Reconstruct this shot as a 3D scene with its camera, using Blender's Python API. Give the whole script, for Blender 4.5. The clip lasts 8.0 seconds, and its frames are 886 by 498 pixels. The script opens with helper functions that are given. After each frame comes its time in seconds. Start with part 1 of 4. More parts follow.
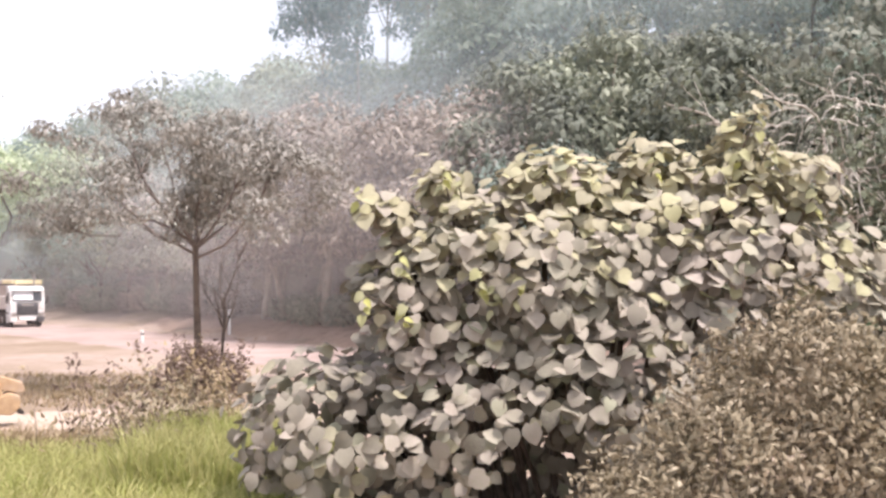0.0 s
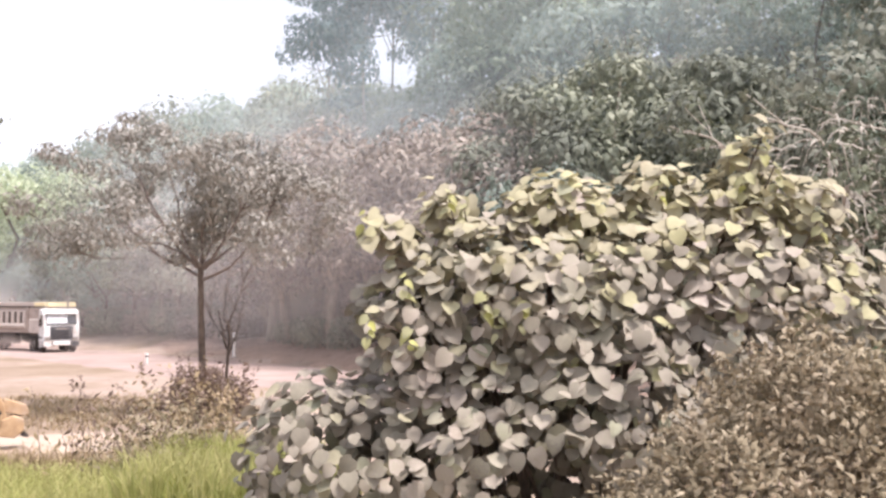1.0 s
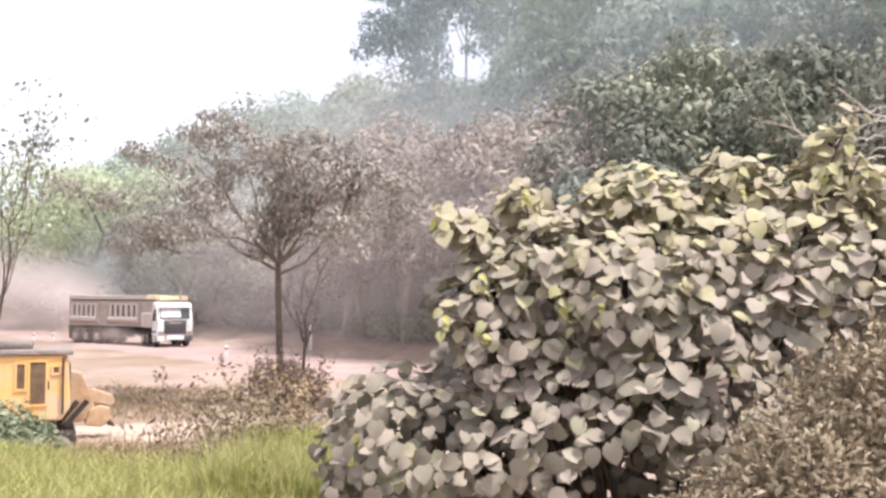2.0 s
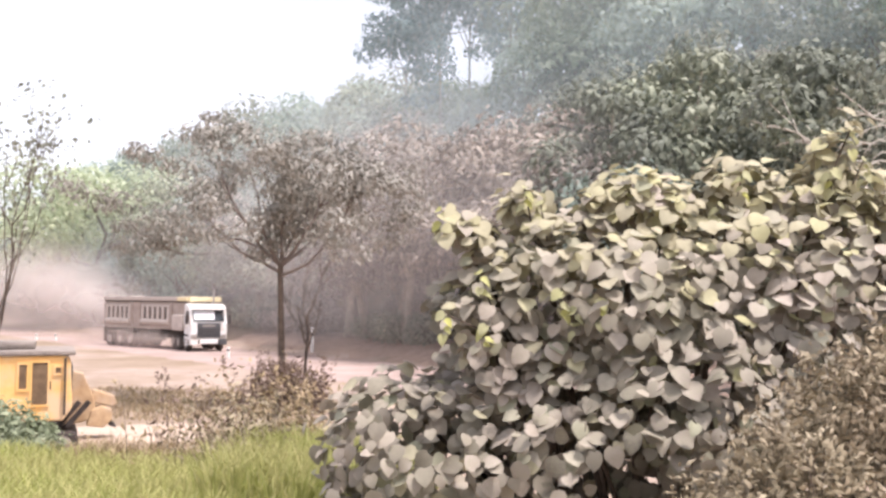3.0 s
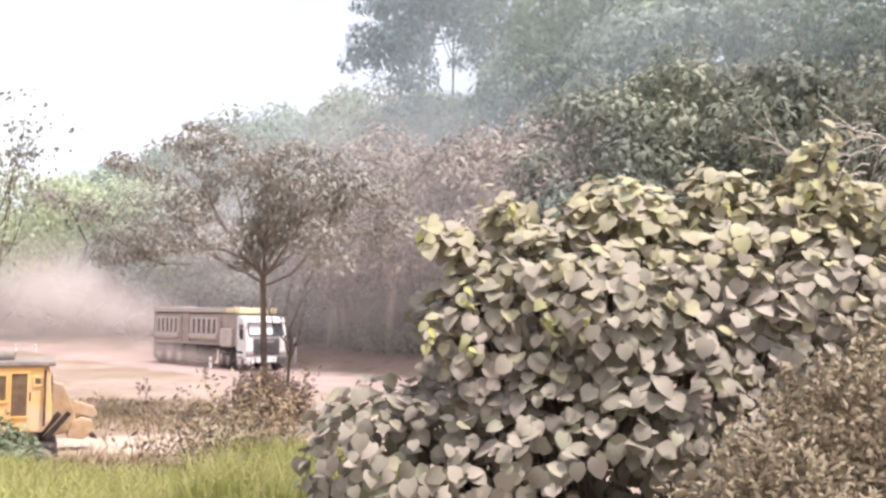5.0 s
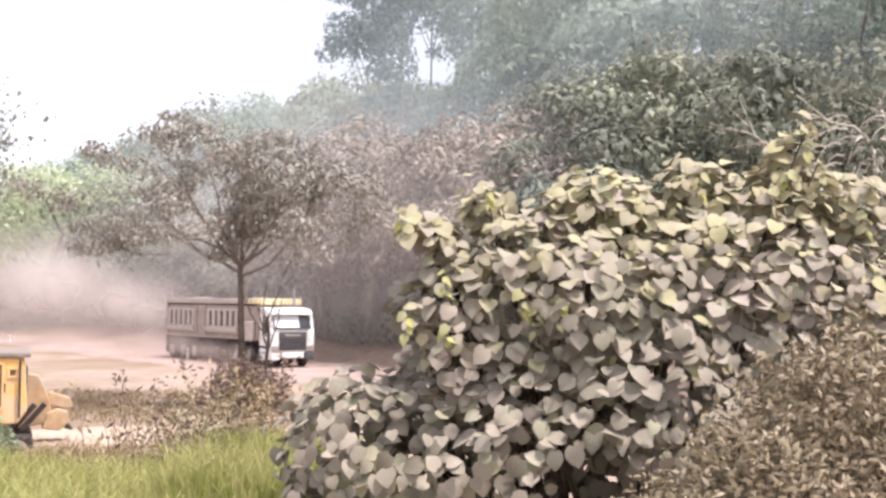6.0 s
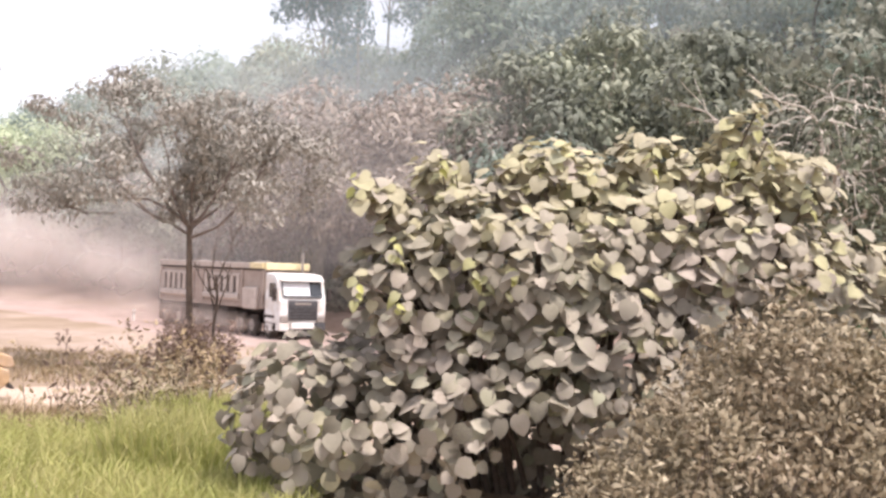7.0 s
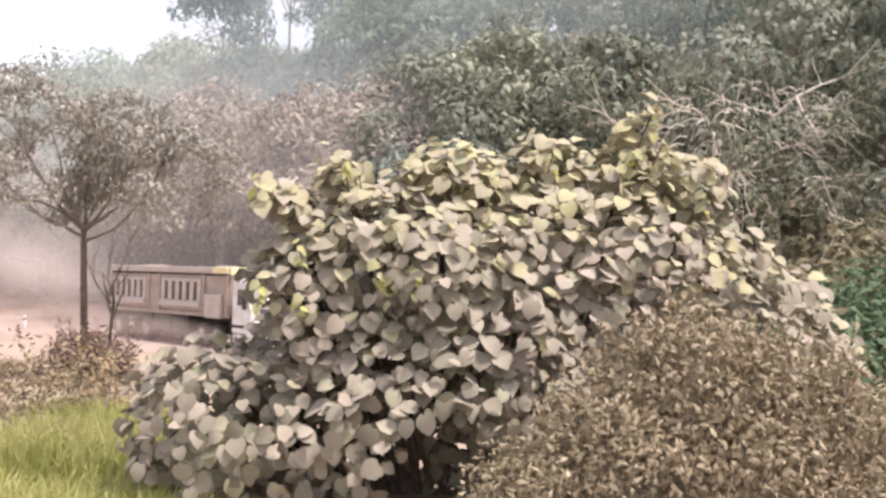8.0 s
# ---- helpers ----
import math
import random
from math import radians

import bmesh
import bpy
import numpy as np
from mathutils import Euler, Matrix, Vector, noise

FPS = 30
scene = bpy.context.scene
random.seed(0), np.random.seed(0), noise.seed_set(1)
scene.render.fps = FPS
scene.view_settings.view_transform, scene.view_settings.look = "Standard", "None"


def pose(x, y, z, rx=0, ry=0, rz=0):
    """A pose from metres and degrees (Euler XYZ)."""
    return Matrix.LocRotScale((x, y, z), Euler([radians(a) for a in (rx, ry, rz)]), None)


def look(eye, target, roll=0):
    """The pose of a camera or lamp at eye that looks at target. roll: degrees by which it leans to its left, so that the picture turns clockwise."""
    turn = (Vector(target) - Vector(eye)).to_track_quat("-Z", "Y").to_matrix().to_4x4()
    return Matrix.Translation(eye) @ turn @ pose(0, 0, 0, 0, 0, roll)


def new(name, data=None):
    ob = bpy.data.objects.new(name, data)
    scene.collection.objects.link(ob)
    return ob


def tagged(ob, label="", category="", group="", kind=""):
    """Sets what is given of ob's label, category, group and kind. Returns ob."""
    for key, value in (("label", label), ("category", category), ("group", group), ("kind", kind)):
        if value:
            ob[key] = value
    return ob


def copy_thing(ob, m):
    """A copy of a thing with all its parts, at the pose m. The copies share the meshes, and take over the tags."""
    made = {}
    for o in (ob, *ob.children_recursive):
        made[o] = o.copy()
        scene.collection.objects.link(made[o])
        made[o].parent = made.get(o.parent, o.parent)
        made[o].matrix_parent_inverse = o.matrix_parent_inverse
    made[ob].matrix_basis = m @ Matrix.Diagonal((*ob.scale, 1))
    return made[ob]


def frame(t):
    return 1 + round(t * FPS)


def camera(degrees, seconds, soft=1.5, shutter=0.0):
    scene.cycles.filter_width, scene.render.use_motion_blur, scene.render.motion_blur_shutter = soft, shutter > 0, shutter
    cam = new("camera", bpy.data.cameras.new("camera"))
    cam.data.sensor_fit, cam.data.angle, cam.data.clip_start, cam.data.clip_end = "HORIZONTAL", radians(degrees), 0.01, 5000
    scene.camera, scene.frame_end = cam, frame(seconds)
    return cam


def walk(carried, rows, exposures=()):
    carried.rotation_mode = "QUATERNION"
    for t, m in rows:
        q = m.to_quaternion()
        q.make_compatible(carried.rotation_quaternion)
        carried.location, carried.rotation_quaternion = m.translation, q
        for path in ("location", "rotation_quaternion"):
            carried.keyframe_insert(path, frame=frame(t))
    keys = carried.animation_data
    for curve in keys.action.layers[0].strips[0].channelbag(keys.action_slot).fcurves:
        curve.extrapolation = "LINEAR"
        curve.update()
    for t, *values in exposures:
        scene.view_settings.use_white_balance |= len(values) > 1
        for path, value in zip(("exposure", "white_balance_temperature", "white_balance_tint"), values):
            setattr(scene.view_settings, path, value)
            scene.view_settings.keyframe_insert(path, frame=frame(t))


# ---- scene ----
# ---- camera and its walk ----
cam = camera(50.0, 8.0, soft=2.75)
EYE = (0.0, 0.0, 3.6)
# seconds, pitch, roll, yaw of the hand-held camera, which stands on the bank
PATH = [
    (0.0, 1.87, 0.00, 0.00),
    (0.1, 1.66, 0.06, 0.42),
    (0.2, 1.42, 0.11, 1.68),
    (0.3, 1.39, 0.17, 3.14),
    (0.4, 1.45, 0.23, 3.43),
    (0.5, 1.61, 0.29, 4.70),
    (0.6, 1.46, 0.21, 5.20),
    (0.7, 1.63, 0.13, 4.14),
    (0.8, 2.27, 0.06, 2.77),
    (0.9, 3.14, -0.02, 0.08),
    (1.0, 3.25, -0.09, 0.29),
    (1.1, 3.15, -0.10, 1.87),
    (1.2, 3.21, -0.10, 3.07),
    (1.3, 3.29, -0.11, 5.19),
    (1.4, 2.90, -0.12, 5.53),
    (1.5, 3.39, -0.12, 5.87),
    (1.6, 2.90, -0.15, 4.93),
    (1.7, 2.85, -0.17, 4.77),
    (2.8, 2.99, -0.45, 4.73),
    (3.0, 3.02, -0.50, 4.87),
    (3.2, 3.18, -0.53, 4.98),
    (3.5, 3.73, -0.58, 5.18),
    (3.7, 3.78, -0.58, 5.20),
    (4.0, 3.69, -0.59, 4.88),
    (4.2, 3.70, -0.57, 4.56),
    (4.5, 3.71, -0.54, 3.79),
    (4.7, 3.69, -0.51, 3.87),
    (5.8, 3.07, -0.31, 3.58),
    (5.9, 2.95, -0.37, 2.93),
    (6.0, 3.07, -0.43, 2.56),
    (6.1, 2.37, -0.57, 1.67),
    (6.2, 2.93, -0.71, 0.58),
    (6.3, 2.61, -0.85, 1.17),
    (6.4, 1.50, -0.99, 0.13),
    (6.5, 1.22, -1.14, 0.29),
    (6.7, -0.15, -1.45, -0.55),
    (6.8, -0.22, -1.60, 0.05),
    (7.0, 1.19, -1.91, -0.40),
    (7.2, 1.68, -1.86, -0.66),
    (7.5, 1.86, -1.78, -1.93),
    (7.7, 1.60, -1.57, -3.47),
    (7.8, 1.50, -1.46, -4.18),
    (8.0, 1.39, -1.26, -6.16),
]
walk(cam, [(t, pose(*EYE, 90 + p, r, y)) for t, p, r, y in PATH], exposures=[(0.0, 0.45, 6400, 19), (5.8, 0.43, 6450, 19), (8.0, 0.41, 6650, 19)])

# ---- world, sun, exposure ----
world = bpy.data.worlds.new("world")
scene.world = world
world.use_nodes = True
wn, wl = world.node_tree.nodes, world.node_tree.links
sky = wn.new("ShaderNodeTexSky")
sky.sky_type, sky.sun_disc = "NISHITA", False
SUN_ELEVATION, SUN_ROTATION = radians(67), radians(119)
sky.sun_elevation, sky.sun_rotation = SUN_ELEVATION, SUN_ROTATION
sky.air_density, sky.dust_density, sky.ozone_density = 1.0, 2.0, 1.0
pale = wn.new("ShaderNodeHueSaturation")
pale.inputs["Saturation"].default_value = 0.3
pale.inputs["Value"].default_value = 1.5
wl.new(sky.outputs[0], pale.inputs["Color"])
wl.new(pale.outputs[0], wn["Background"].inputs["Color"])
wn["Background"].inputs["Strength"].default_value = 0.15

sun = new("sun", bpy.data.lights.new("sun", "SUN"))
sun.data.energy, sun.data.angle, sun.data.color = 4.2, radians(7), (1.0, 0.95, 0.88)
sx = math.sin(SUN_ROTATION) * math.cos(SUN_ELEVATION)
sy = math.cos(SUN_ROTATION) * math.cos(SUN_ELEVATION)
sun.matrix_basis = look((sx * 100, sy * 100, math.sin(SUN_ELEVATION) * 100), (0, 0, 0))


# ---- materials ----
def ramp(nt, source, stops):
    node = nt.nodes.new("ShaderNodeValToRGB")
    els = node.color_ramp.elements
    while len(els) < len(stops):
        els.new(0.5)
    for el, (at, colour) in zip(els, stops):
        el.position, el.color = at, (*colour, 1)
    nt.links.new(source, node.inputs[0])
    return node.outputs[0]


def noise_out(nt, scale, detail=4.0, coords="Object", rough=0.55):
    co = nt.nodes.new("ShaderNodeTexCoord")
    n = nt.nodes.new("ShaderNodeTexNoise")
    n.inputs["Scale"].default_value, n.inputs["Detail"].default_value = scale, detail
    n.inputs["Roughness"].default_value = rough
    nt.links.new(co.outputs[coords], n.inputs["Vector"])
    return n.outputs["Fac"]


def blend(nt, a, b, fac, mode="MIX"):
    m = nt.nodes.new("ShaderNodeMixRGB")
    m.blend_type = mode
    for socket, value in ((m.inputs[0], fac), (m.inputs[1], a), (m.inputs[2], b)):
        if isinstance(value, bpy.types.NodeSocket):
            nt.links.new(value, socket)
        elif isinstance(value, tuple):
            socket.default_value = (*value, 1)
        else:
            socket.default_value = value
    return m.outputs[0]


def base(name, roughness=0.8, metallic=0.0):
    m = bpy.data.materials.new(name)
    m.use_nodes = True
    b = m.node_tree.nodes["Principled BSDF"]
    b.inputs["Roughness"].default_value, b.inputs["Metallic"].default_value = roughness, metallic
    b.inputs["Specular IOR Level"].default_value = 0.3
    return m, m.node_tree, b


def bump(nt, b, height, strength, distance):
    n = nt.nodes.new("ShaderNodeBump")
    n.inputs["Strength"].default_value, n.inputs["Distance"].default_value = strength, distance
    nt.links.new(height, n.inputs["Height"])
    nt.links.new(n.outputs[0], b.inputs["Normal"])


def foliage(name, stops, patch_scale=0.5, patch=(0.6, 0.55, 0.45), patch_amount=0.4, translucency=0.25, rnd="Random Per Island", tint=False):
    """Leaves: each island its own shade, in patches of dust."""
    m, nt, b = base(name, 0.75)
    if rnd == "Random Per Island":
        g = nt.nodes.new("ShaderNodeNewGeometry").outputs["Random Per Island"]
    else:
        g = nt.nodes.new("ShaderNodeObjectInfo").outputs["Random"]
    col = ramp(nt, g, stops)
    dust = ramp(nt, noise_out(nt, patch_scale), [(0.35, (0, 0, 0)), (0.65, (patch_amount,) * 3)])
    col = blend(nt, col, patch, dust)
    if tint:
        own = nt.nodes.new("ShaderNodeObjectInfo").outputs["Random"]
        col = blend(nt, col, ramp(nt, own, [(0.0, (0.72, 0.74, 0.72)), (0.5, (1.0, 0.98, 0.97)), (1.0, (1.25, 1.25, 1.15))]), 1.0, "MULTIPLY")
    col = blend(nt, col, (0.5, 0.5, 0.5), ramp(nt, noise_out(nt, 30), [(0.3, (0.25,) * 3), (0.7, (0.0,) * 3)]), "MULTIPLY")
    nt.links.new(col, b.inputs["Base Color"])
    t = nt.nodes.new("ShaderNodeBsdfTranslucent")
    nt.links.new(col, t.inputs["Color"])
    mix = nt.nodes.new("ShaderNodeMixShader")
    mix.inputs[0].default_value = translucency
    nt.links.new(b.outputs[0], mix.inputs[1])
    nt.links.new(t.outputs[0], mix.inputs[2])
    nt.links.new(mix.outputs[0], nt.nodes["Material Output"].inputs["Surface"])
    return m


def surface(name, dark, light, scale, roughness=0.85, bump_strength=0.5, bump_distance=0.02, second=None, second_scale=0.3, metallic=0.0, fine=40):
    m, nt, b = base(name, roughness, metallic)
    col = ramp(nt, noise_out(nt, scale, 8, rough=0.65), [(0.3, dark), (0.7, light)])
    if second:
        col = blend(nt, col, second, ramp(nt, noise_out(nt, second_scale, 5), [(0.42, (0, 0, 0)), (0.62, (0.8,) * 3)]))
    nt.links.new(col, b.inputs["Base Color"])
    if bump_strength:
        bump(nt, b, noise_out(nt, fine, 6), bump_strength, bump_distance)
    return m


M_LEAF = foliage("dusty_leaf", [(0.0, (0.20, 0.172, 0.14)), (0.45, (0.35, 0.30, 0.25)), (0.85, (0.47, 0.40, 0.34)), (1.0, (0.35, 0.35, 0.24))],
                 0.9, (0.33, 0.33, 0.22), 0.5, 0.2)
M_LEAF_ONE = foliage("dusty_leaf_single", [(0.0, (0.20, 0.172, 0.14)), (0.45, (0.35, 0.30, 0.25)), (0.85, (0.47, 0.40, 0.34)), (1.0, (0.35, 0.35, 0.24))],
                     9, (0.33, 0.33, 0.22), 0.5, 0.2, "Object")
M_YOUNG = foliage("young_leaf", [(0.0, (0.42, 0.41, 0.24)), (0.75, (0.47, 0.46, 0.25)), (1.0, (0.55, 0.55, 0.15))], 8, (0.45, 0.43, 0.28), 0.3, 0.3, "Object")
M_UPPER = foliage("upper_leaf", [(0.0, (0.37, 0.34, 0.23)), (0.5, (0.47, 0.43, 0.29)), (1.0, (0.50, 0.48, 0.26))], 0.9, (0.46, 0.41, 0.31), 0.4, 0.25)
M_DRY = foliage("dry_shrub_leaf", [(0.0, (0.14, 0.108, 0.07)), (0.5, (0.325, 0.262, 0.178)), (1.0, (0.53, 0.45, 0.325))], 2.5, (0.31, 0.27, 0.165), 0.5, 0.2)
M_DUSTY_TREE = foliage("dusty_tree_leaf", [(0.0, (0.21, 0.18, 0.155)), (0.5, (0.355, 0.308, 0.272)), (1.0, (0.49, 0.43, 0.385))], 0.5, (0.30, 0.275, 0.235), 0.4, 0.2, tint=True)
M_GREY_GREEN = foliage("grey_green_leaf", [(0.0, (0.15, 0.17, 0.135)), (0.5, (0.265, 0.29, 0.23)), (1.0, (0.385, 0.405, 0.32))], 0.35, (0.31, 0.31, 0.26), 0.4, 0.25, tint=True)
M_GREEN = foliage("green_leaf", [(0.0, (0.14, 0.175, 0.105)), (0.5, (0.25, 0.295, 0.19)), (1.0, (0.37, 0.41, 0.28))], 0.4, (0.31, 0.33, 0.24), 0.4, 0.3, tint=True)
M_DEEP = foliage("deep_green_leaf", [(0.0, (0.07, 0.085, 0.055)), (0.5, (0.15, 0.17, 0.115)), (1.0, (0.27, 0.295, 0.20))], 0.4, (0.24, 0.24, 0.18), 0.4, 0.25, tint=True)
M_FRESH = foliage("fresh_green_leaf", [(0.0, (0.04, 0.09, 0.045)), (0.5, (0.09, 0.16, 0.085)), (1.0, (0.18, 0.26, 0.145))], 1.2, (0.17, 0.21, 0.13), 0.3, 0.3)
# Far foliage: the haze of distance is mixed into these three leaf colours.
M_BLUE_GREEN = foliage("haze_tinted_leaf", [(0.0, (0.25, 0.325, 0.28)), (0.5, (0.37, 0.455, 0.40)), (1.0, (0.49, 0.56, 0.50))], 0.4, (0.40, 0.45, 0.39), 0.4, 0.45, tint=True)
M_RIDGE = foliage("haze_tinted_ridge_leaf", [(0.0, (0.10, 0.17, 0.18)), (0.5, (0.19, 0.28, 0.29)), (1.0, (0.33, 0.43, 0.43))], 0.4, (0.26, 0.34, 0.33), 0.4, 0.35, tint=True)
M_RIDGE_GREEN = foliage("haze_paled_ridge_leaf", [(0.0, (0.21, 0.265, 0.18)), (0.5, (0.345, 0.41, 0.295)), (1.0, (0.48, 0.54, 0.41))], 0.4, (0.39, 0.44, 0.33), 0.4, 0.3, tint=True)
M_GRASS = foliage("grass_blade", [(0.0, (0.27, 0.31, 0.08)), (0.5, (0.46, 0.485, 0.16)), (1.0, (0.62, 0.58, 0.28))], 0.9, (0.50, 0.45, 0.22), 0.6, 0.45)
M_STRAW = foliage("dry_grass_blade", [(0.0, (0.22, 0.15, 0.09)), (0.5, (0.38, 0.28, 0.17)), (1.0, (0.52, 0.41, 0.27))], 0.6, (0.36, 0.30, 0.16), 0.4, 0.25)
M_ROADSIDE = foliage("roadside_tree_leaf", [(0.0, (0.205, 0.192, 0.165)), (0.5, (0.34, 0.318, 0.278)), (1.0, (0.47, 0.44, 0.385))], 0.5, (0.30, 0.295, 0.25), 0.4, 0.2)
M_LIGHT_GREEN = foliage("light_green_leaf", [(0.0, (0.40, 0.47, 0.31)), (0.5, (0.53, 0.60, 0.41)), (1.0, (0.66, 0.71, 0.52))], 0.4, (0.54, 0.60, 0.43), 0.4, 0.45)
M_RED_DRY = foliage("reddish_dry_leaf", [(0.0, (0.13, 0.085, 0.07)), (0.5, (0.20, 0.14, 0.11)), (1.0, (0.29, 0.21, 0.165))], 2.0, (0.24, 0.18, 0.14), 0.4, 0.15)
M_THICKET = foliage("thicket_leaf", [(0.0, (0.10, 0.085, 0.055)), (0.5, (0.20, 0.175, 0.11)), (1.0, (0.36, 0.32, 0.20))], 1.2, (0.22, 0.21, 0.12), 0.4, 0.2)
M_BARK = surface("bark", (0.06, 0.045, 0.035), (0.17, 0.13, 0.10), 6, 0.9, 0.8, 0.02)
M_DUSTY_BARK = surface("dust_covered_bark", (0.11, 0.088, 0.074), (0.25, 0.205, 0.175), 5, 0.95, 0.6, 0.02)
M_PALE_BARK = surface("pale_bark", (0.20, 0.17, 0.13), (0.42, 0.37, 0.30), 5, 0.9, 0.6, 0.02)
M_BARE_BARK = surface("bleached_bark", (0.42, 0.38, 0.32), (0.64, 0.59, 0.51), 5, 0.9, 0.6, 0.02)
M_GROUND = surface("dusty_ground", (0.29, 0.22, 0.175), (0.41, 0.32, 0.265), 0.8, 0.95, 0.8, 0.05, (0.22, 0.16, 0.10), 0.12, fine=6)


def add_litter(m):
    """Dark leaf litter where the ground rises under the wood."""
    nt = m.node_tree
    b = nt.nodes["Principled BSDF"]
    old = b.inputs["Base Color"].links[0].from_socket
    co = nt.nodes.new("ShaderNodeTexCoord")
    dot = nt.nodes.new("ShaderNodeVectorMath")
    dot.operation = "DOT_PRODUCT"
    dot.inputs[1].default_value = (0.733, 0.68, 0)
    nt.links.new(co.outputs["Object"], dot.inputs[0])
    span = nt.nodes.new("ShaderNodeMapRange")
    for i, v in enumerate((32.0, 37.0, 0.0, 1.0)):
        span.inputs[i + 1].default_value = v
    nt.links.new(dot.outputs["Value"], span.inputs[0])
    litter = ramp(nt, noise_out(nt, 2.0, 6), [(0.3, (0.07, 0.06, 0.035)), (0.7, (0.17, 0.14, 0.09))])
    nt.links.new(blend(nt, old, litter, span.outputs[0]), b.inputs["Base Color"])


add_litter(M_GROUND)
M_WINDOW = surface("dusty_brown_glass", (0.10, 0.065, 0.04), (0.22, 0.15, 0.09), 3, 0.35, 0.0)
M_ROAD = surface("dirt_road", (0.325, 0.24, 0.21), (0.43, 0.335, 0.30), 0.5, 0.95, 0.6, 0.03, (0.29, 0.215, 0.185), 0.15, fine=9)
M_TRACK = surface("sandy_track", (0.40, 0.31, 0.245), (0.52, 0.425, 0.35), 1.2, 0.95, 0.6, 0.03, (0.42, 0.31, 0.23), 0.4, fine=12)
M_VERGE = surface("brown_verge", (0.27, 0.19, 0.145), (0.40, 0.29, 0.23), 1.5, 0.95, 0.8, 0.05, fine=8)
M_WHITE = surface("white_paint", (0.70, 0.70, 0.69), (0.82, 0.82, 0.81), 3, 0.4, 0.0, second=(0.62, 0.56, 0.50), second_scale=2.0)
M_POST = surface("post_paint", (0.70, 0.68, 0.64), (0.82, 0.80, 0.76), 8, 0.6, 0.0)
M_BODY = surface("dusty_steel_body", (0.31, 0.25, 0.215), (0.46, 0.385, 0.34), 2.0, 0.8, 0.2, 0.01, (0.35, 0.285, 0.245), 0.8)
# Dusty steel darkened by colour for the shade between the ribs.
M_RECESS_SHADE = surface("dusty_recess_shade", (0.08, 0.066, 0.058), (0.16, 0.135, 0.12), 3.0, 0.9, 0.2, 0.01)
M_RIB = surface("pale_dusty_rib", (0.42, 0.36, 0.32), (0.58, 0.51, 0.46), 3.0, 0.8, 0.2, 0.01)
M_DARK = surface("dark_chassis", (0.02, 0.018, 0.016), (0.07, 0.055, 0.05), 4, 0.8, 0.2, 0.01)
M_TYRE = surface("dusty_tyre", (0.03, 0.028, 0.025), (0.12, 0.095, 0.08), 5, 0.95, 0.4, 0.01)
M_RIM = surface("dusty_rim", (0.25, 0.22, 0.20), (0.4, 0.36, 0.33), 6, 0.6, 0.1, 0.01, metallic=0.3)
M_GRILLE = surface("dark_grille", (0.05, 0.05, 0.055), (0.12, 0.12, 0.125), 8, 0.5, 0.0)
M_LOAD = surface("gravel_load", (0.20, 0.17, 0.15), (0.36, 0.31, 0.27), 4, 0.95, 0.9, 0.05, fine=12)
M_YELLOW = surface("yellow_paint", (0.74, 0.42, 0.13), (0.84, 0.53, 0.22), 3, 0.6, 0.1, 0.005, (0.64, 0.48, 0.33), 1.6)
M_RUSTY = surface("rusty_yellow_steel", (0.36, 0.23, 0.13), (0.56, 0.40, 0.24), 4, 0.85, 0.3, 0.01, (0.45, 0.35, 0.27), 1.5)
M_AMBER = surface("pale_yellow_paint", (0.74, 0.62, 0.36), (0.82, 0.72, 0.46), 3, 0.5, 0.0)
# Pale colour of the sky as mirrored in the lorry's windscreen.
M_SKY_REFLECTION = surface("painted_sky_reflection", (0.60, 0.62, 0.64), (0.74, 0.75, 0.76), 4, 0.5, 0.0)


def glass_material():
    m, nt, b = base("tinted_glass", 0.06)
    b.inputs["Base Color"].default_value = (0.03, 0.035, 0.04, 1)
    b.inputs["Specular IOR Level"].default_value = 0.8
    return m


M_GLASS = glass_material()


def dust_material(name, colour, thick):
    """Airborne dust: a veil that thins towards the rim of each puff."""
    m, nt, b = base(name, 1.0)
    b.inputs["Base Color"].default_value = (*colour, 1)
    b.inputs["Specular IOR Level"].default_value = 0.0
    co = nt.nodes.new("ShaderNodeTexCoord")
    flat = nt.nodes.new("ShaderNodeVectorMath")
    flat.operation = "MULTIPLY"
    flat.inputs[1].default_value = (1, 0, 1)
    nt.links.new(co.outputs["Object"], flat.inputs[0])
    length = nt.nodes.new("ShaderNodeVectorMath")
    length.operation = "LENGTH"
    nt.links.new(flat.outputs[0], length.inputs[0])
    soft = nt.nodes.new("ShaderNodeMapRange")
    soft.interpolation_type = "SMOOTHSTEP"
    for i, v in enumerate((0.1, 1.0, thick, 0.0)):
        soft.inputs[i + 1].default_value = v
    nt.links.new(length.outputs["Value"], soft.inputs[0])
    lumps = nt.nodes.new("ShaderNodeMath")
    lumps.operation = "MULTIPLY"
    nt.links.new(soft.outputs[0], lumps.inputs[0])
    nt.links.new(ramp(nt, noise_out(nt, 1.6, 5), [(0.25, (0.35,) * 3), (0.75, (1.0,) * 3)]), lumps.inputs[1])
    nt.links.new(lumps.outputs[0], b.inputs["Alpha"])
    return m


M_DUST = dust_material("airborne_dust", (0.66, 0.575, 0.53), 0.5)
M_HAZE = dust_material("thin_haze", (0.78, 0.84, 0.815), 0.40)
M_WHIRL = dust_material("whirled_dust", (0.74, 0.62, 0.56), 0.3)
M_VEIL = dust_material("veil_of_haze", (0.68, 0.79, 0.79), 0.34)
M_MIST = dust_material("dusty_mist", (0.80, 0.765, 0.73), 0.26)
M_DRIFT = dust_material("thin_dusty_mist", (0.78, 0.735, 0.71), 0.25)


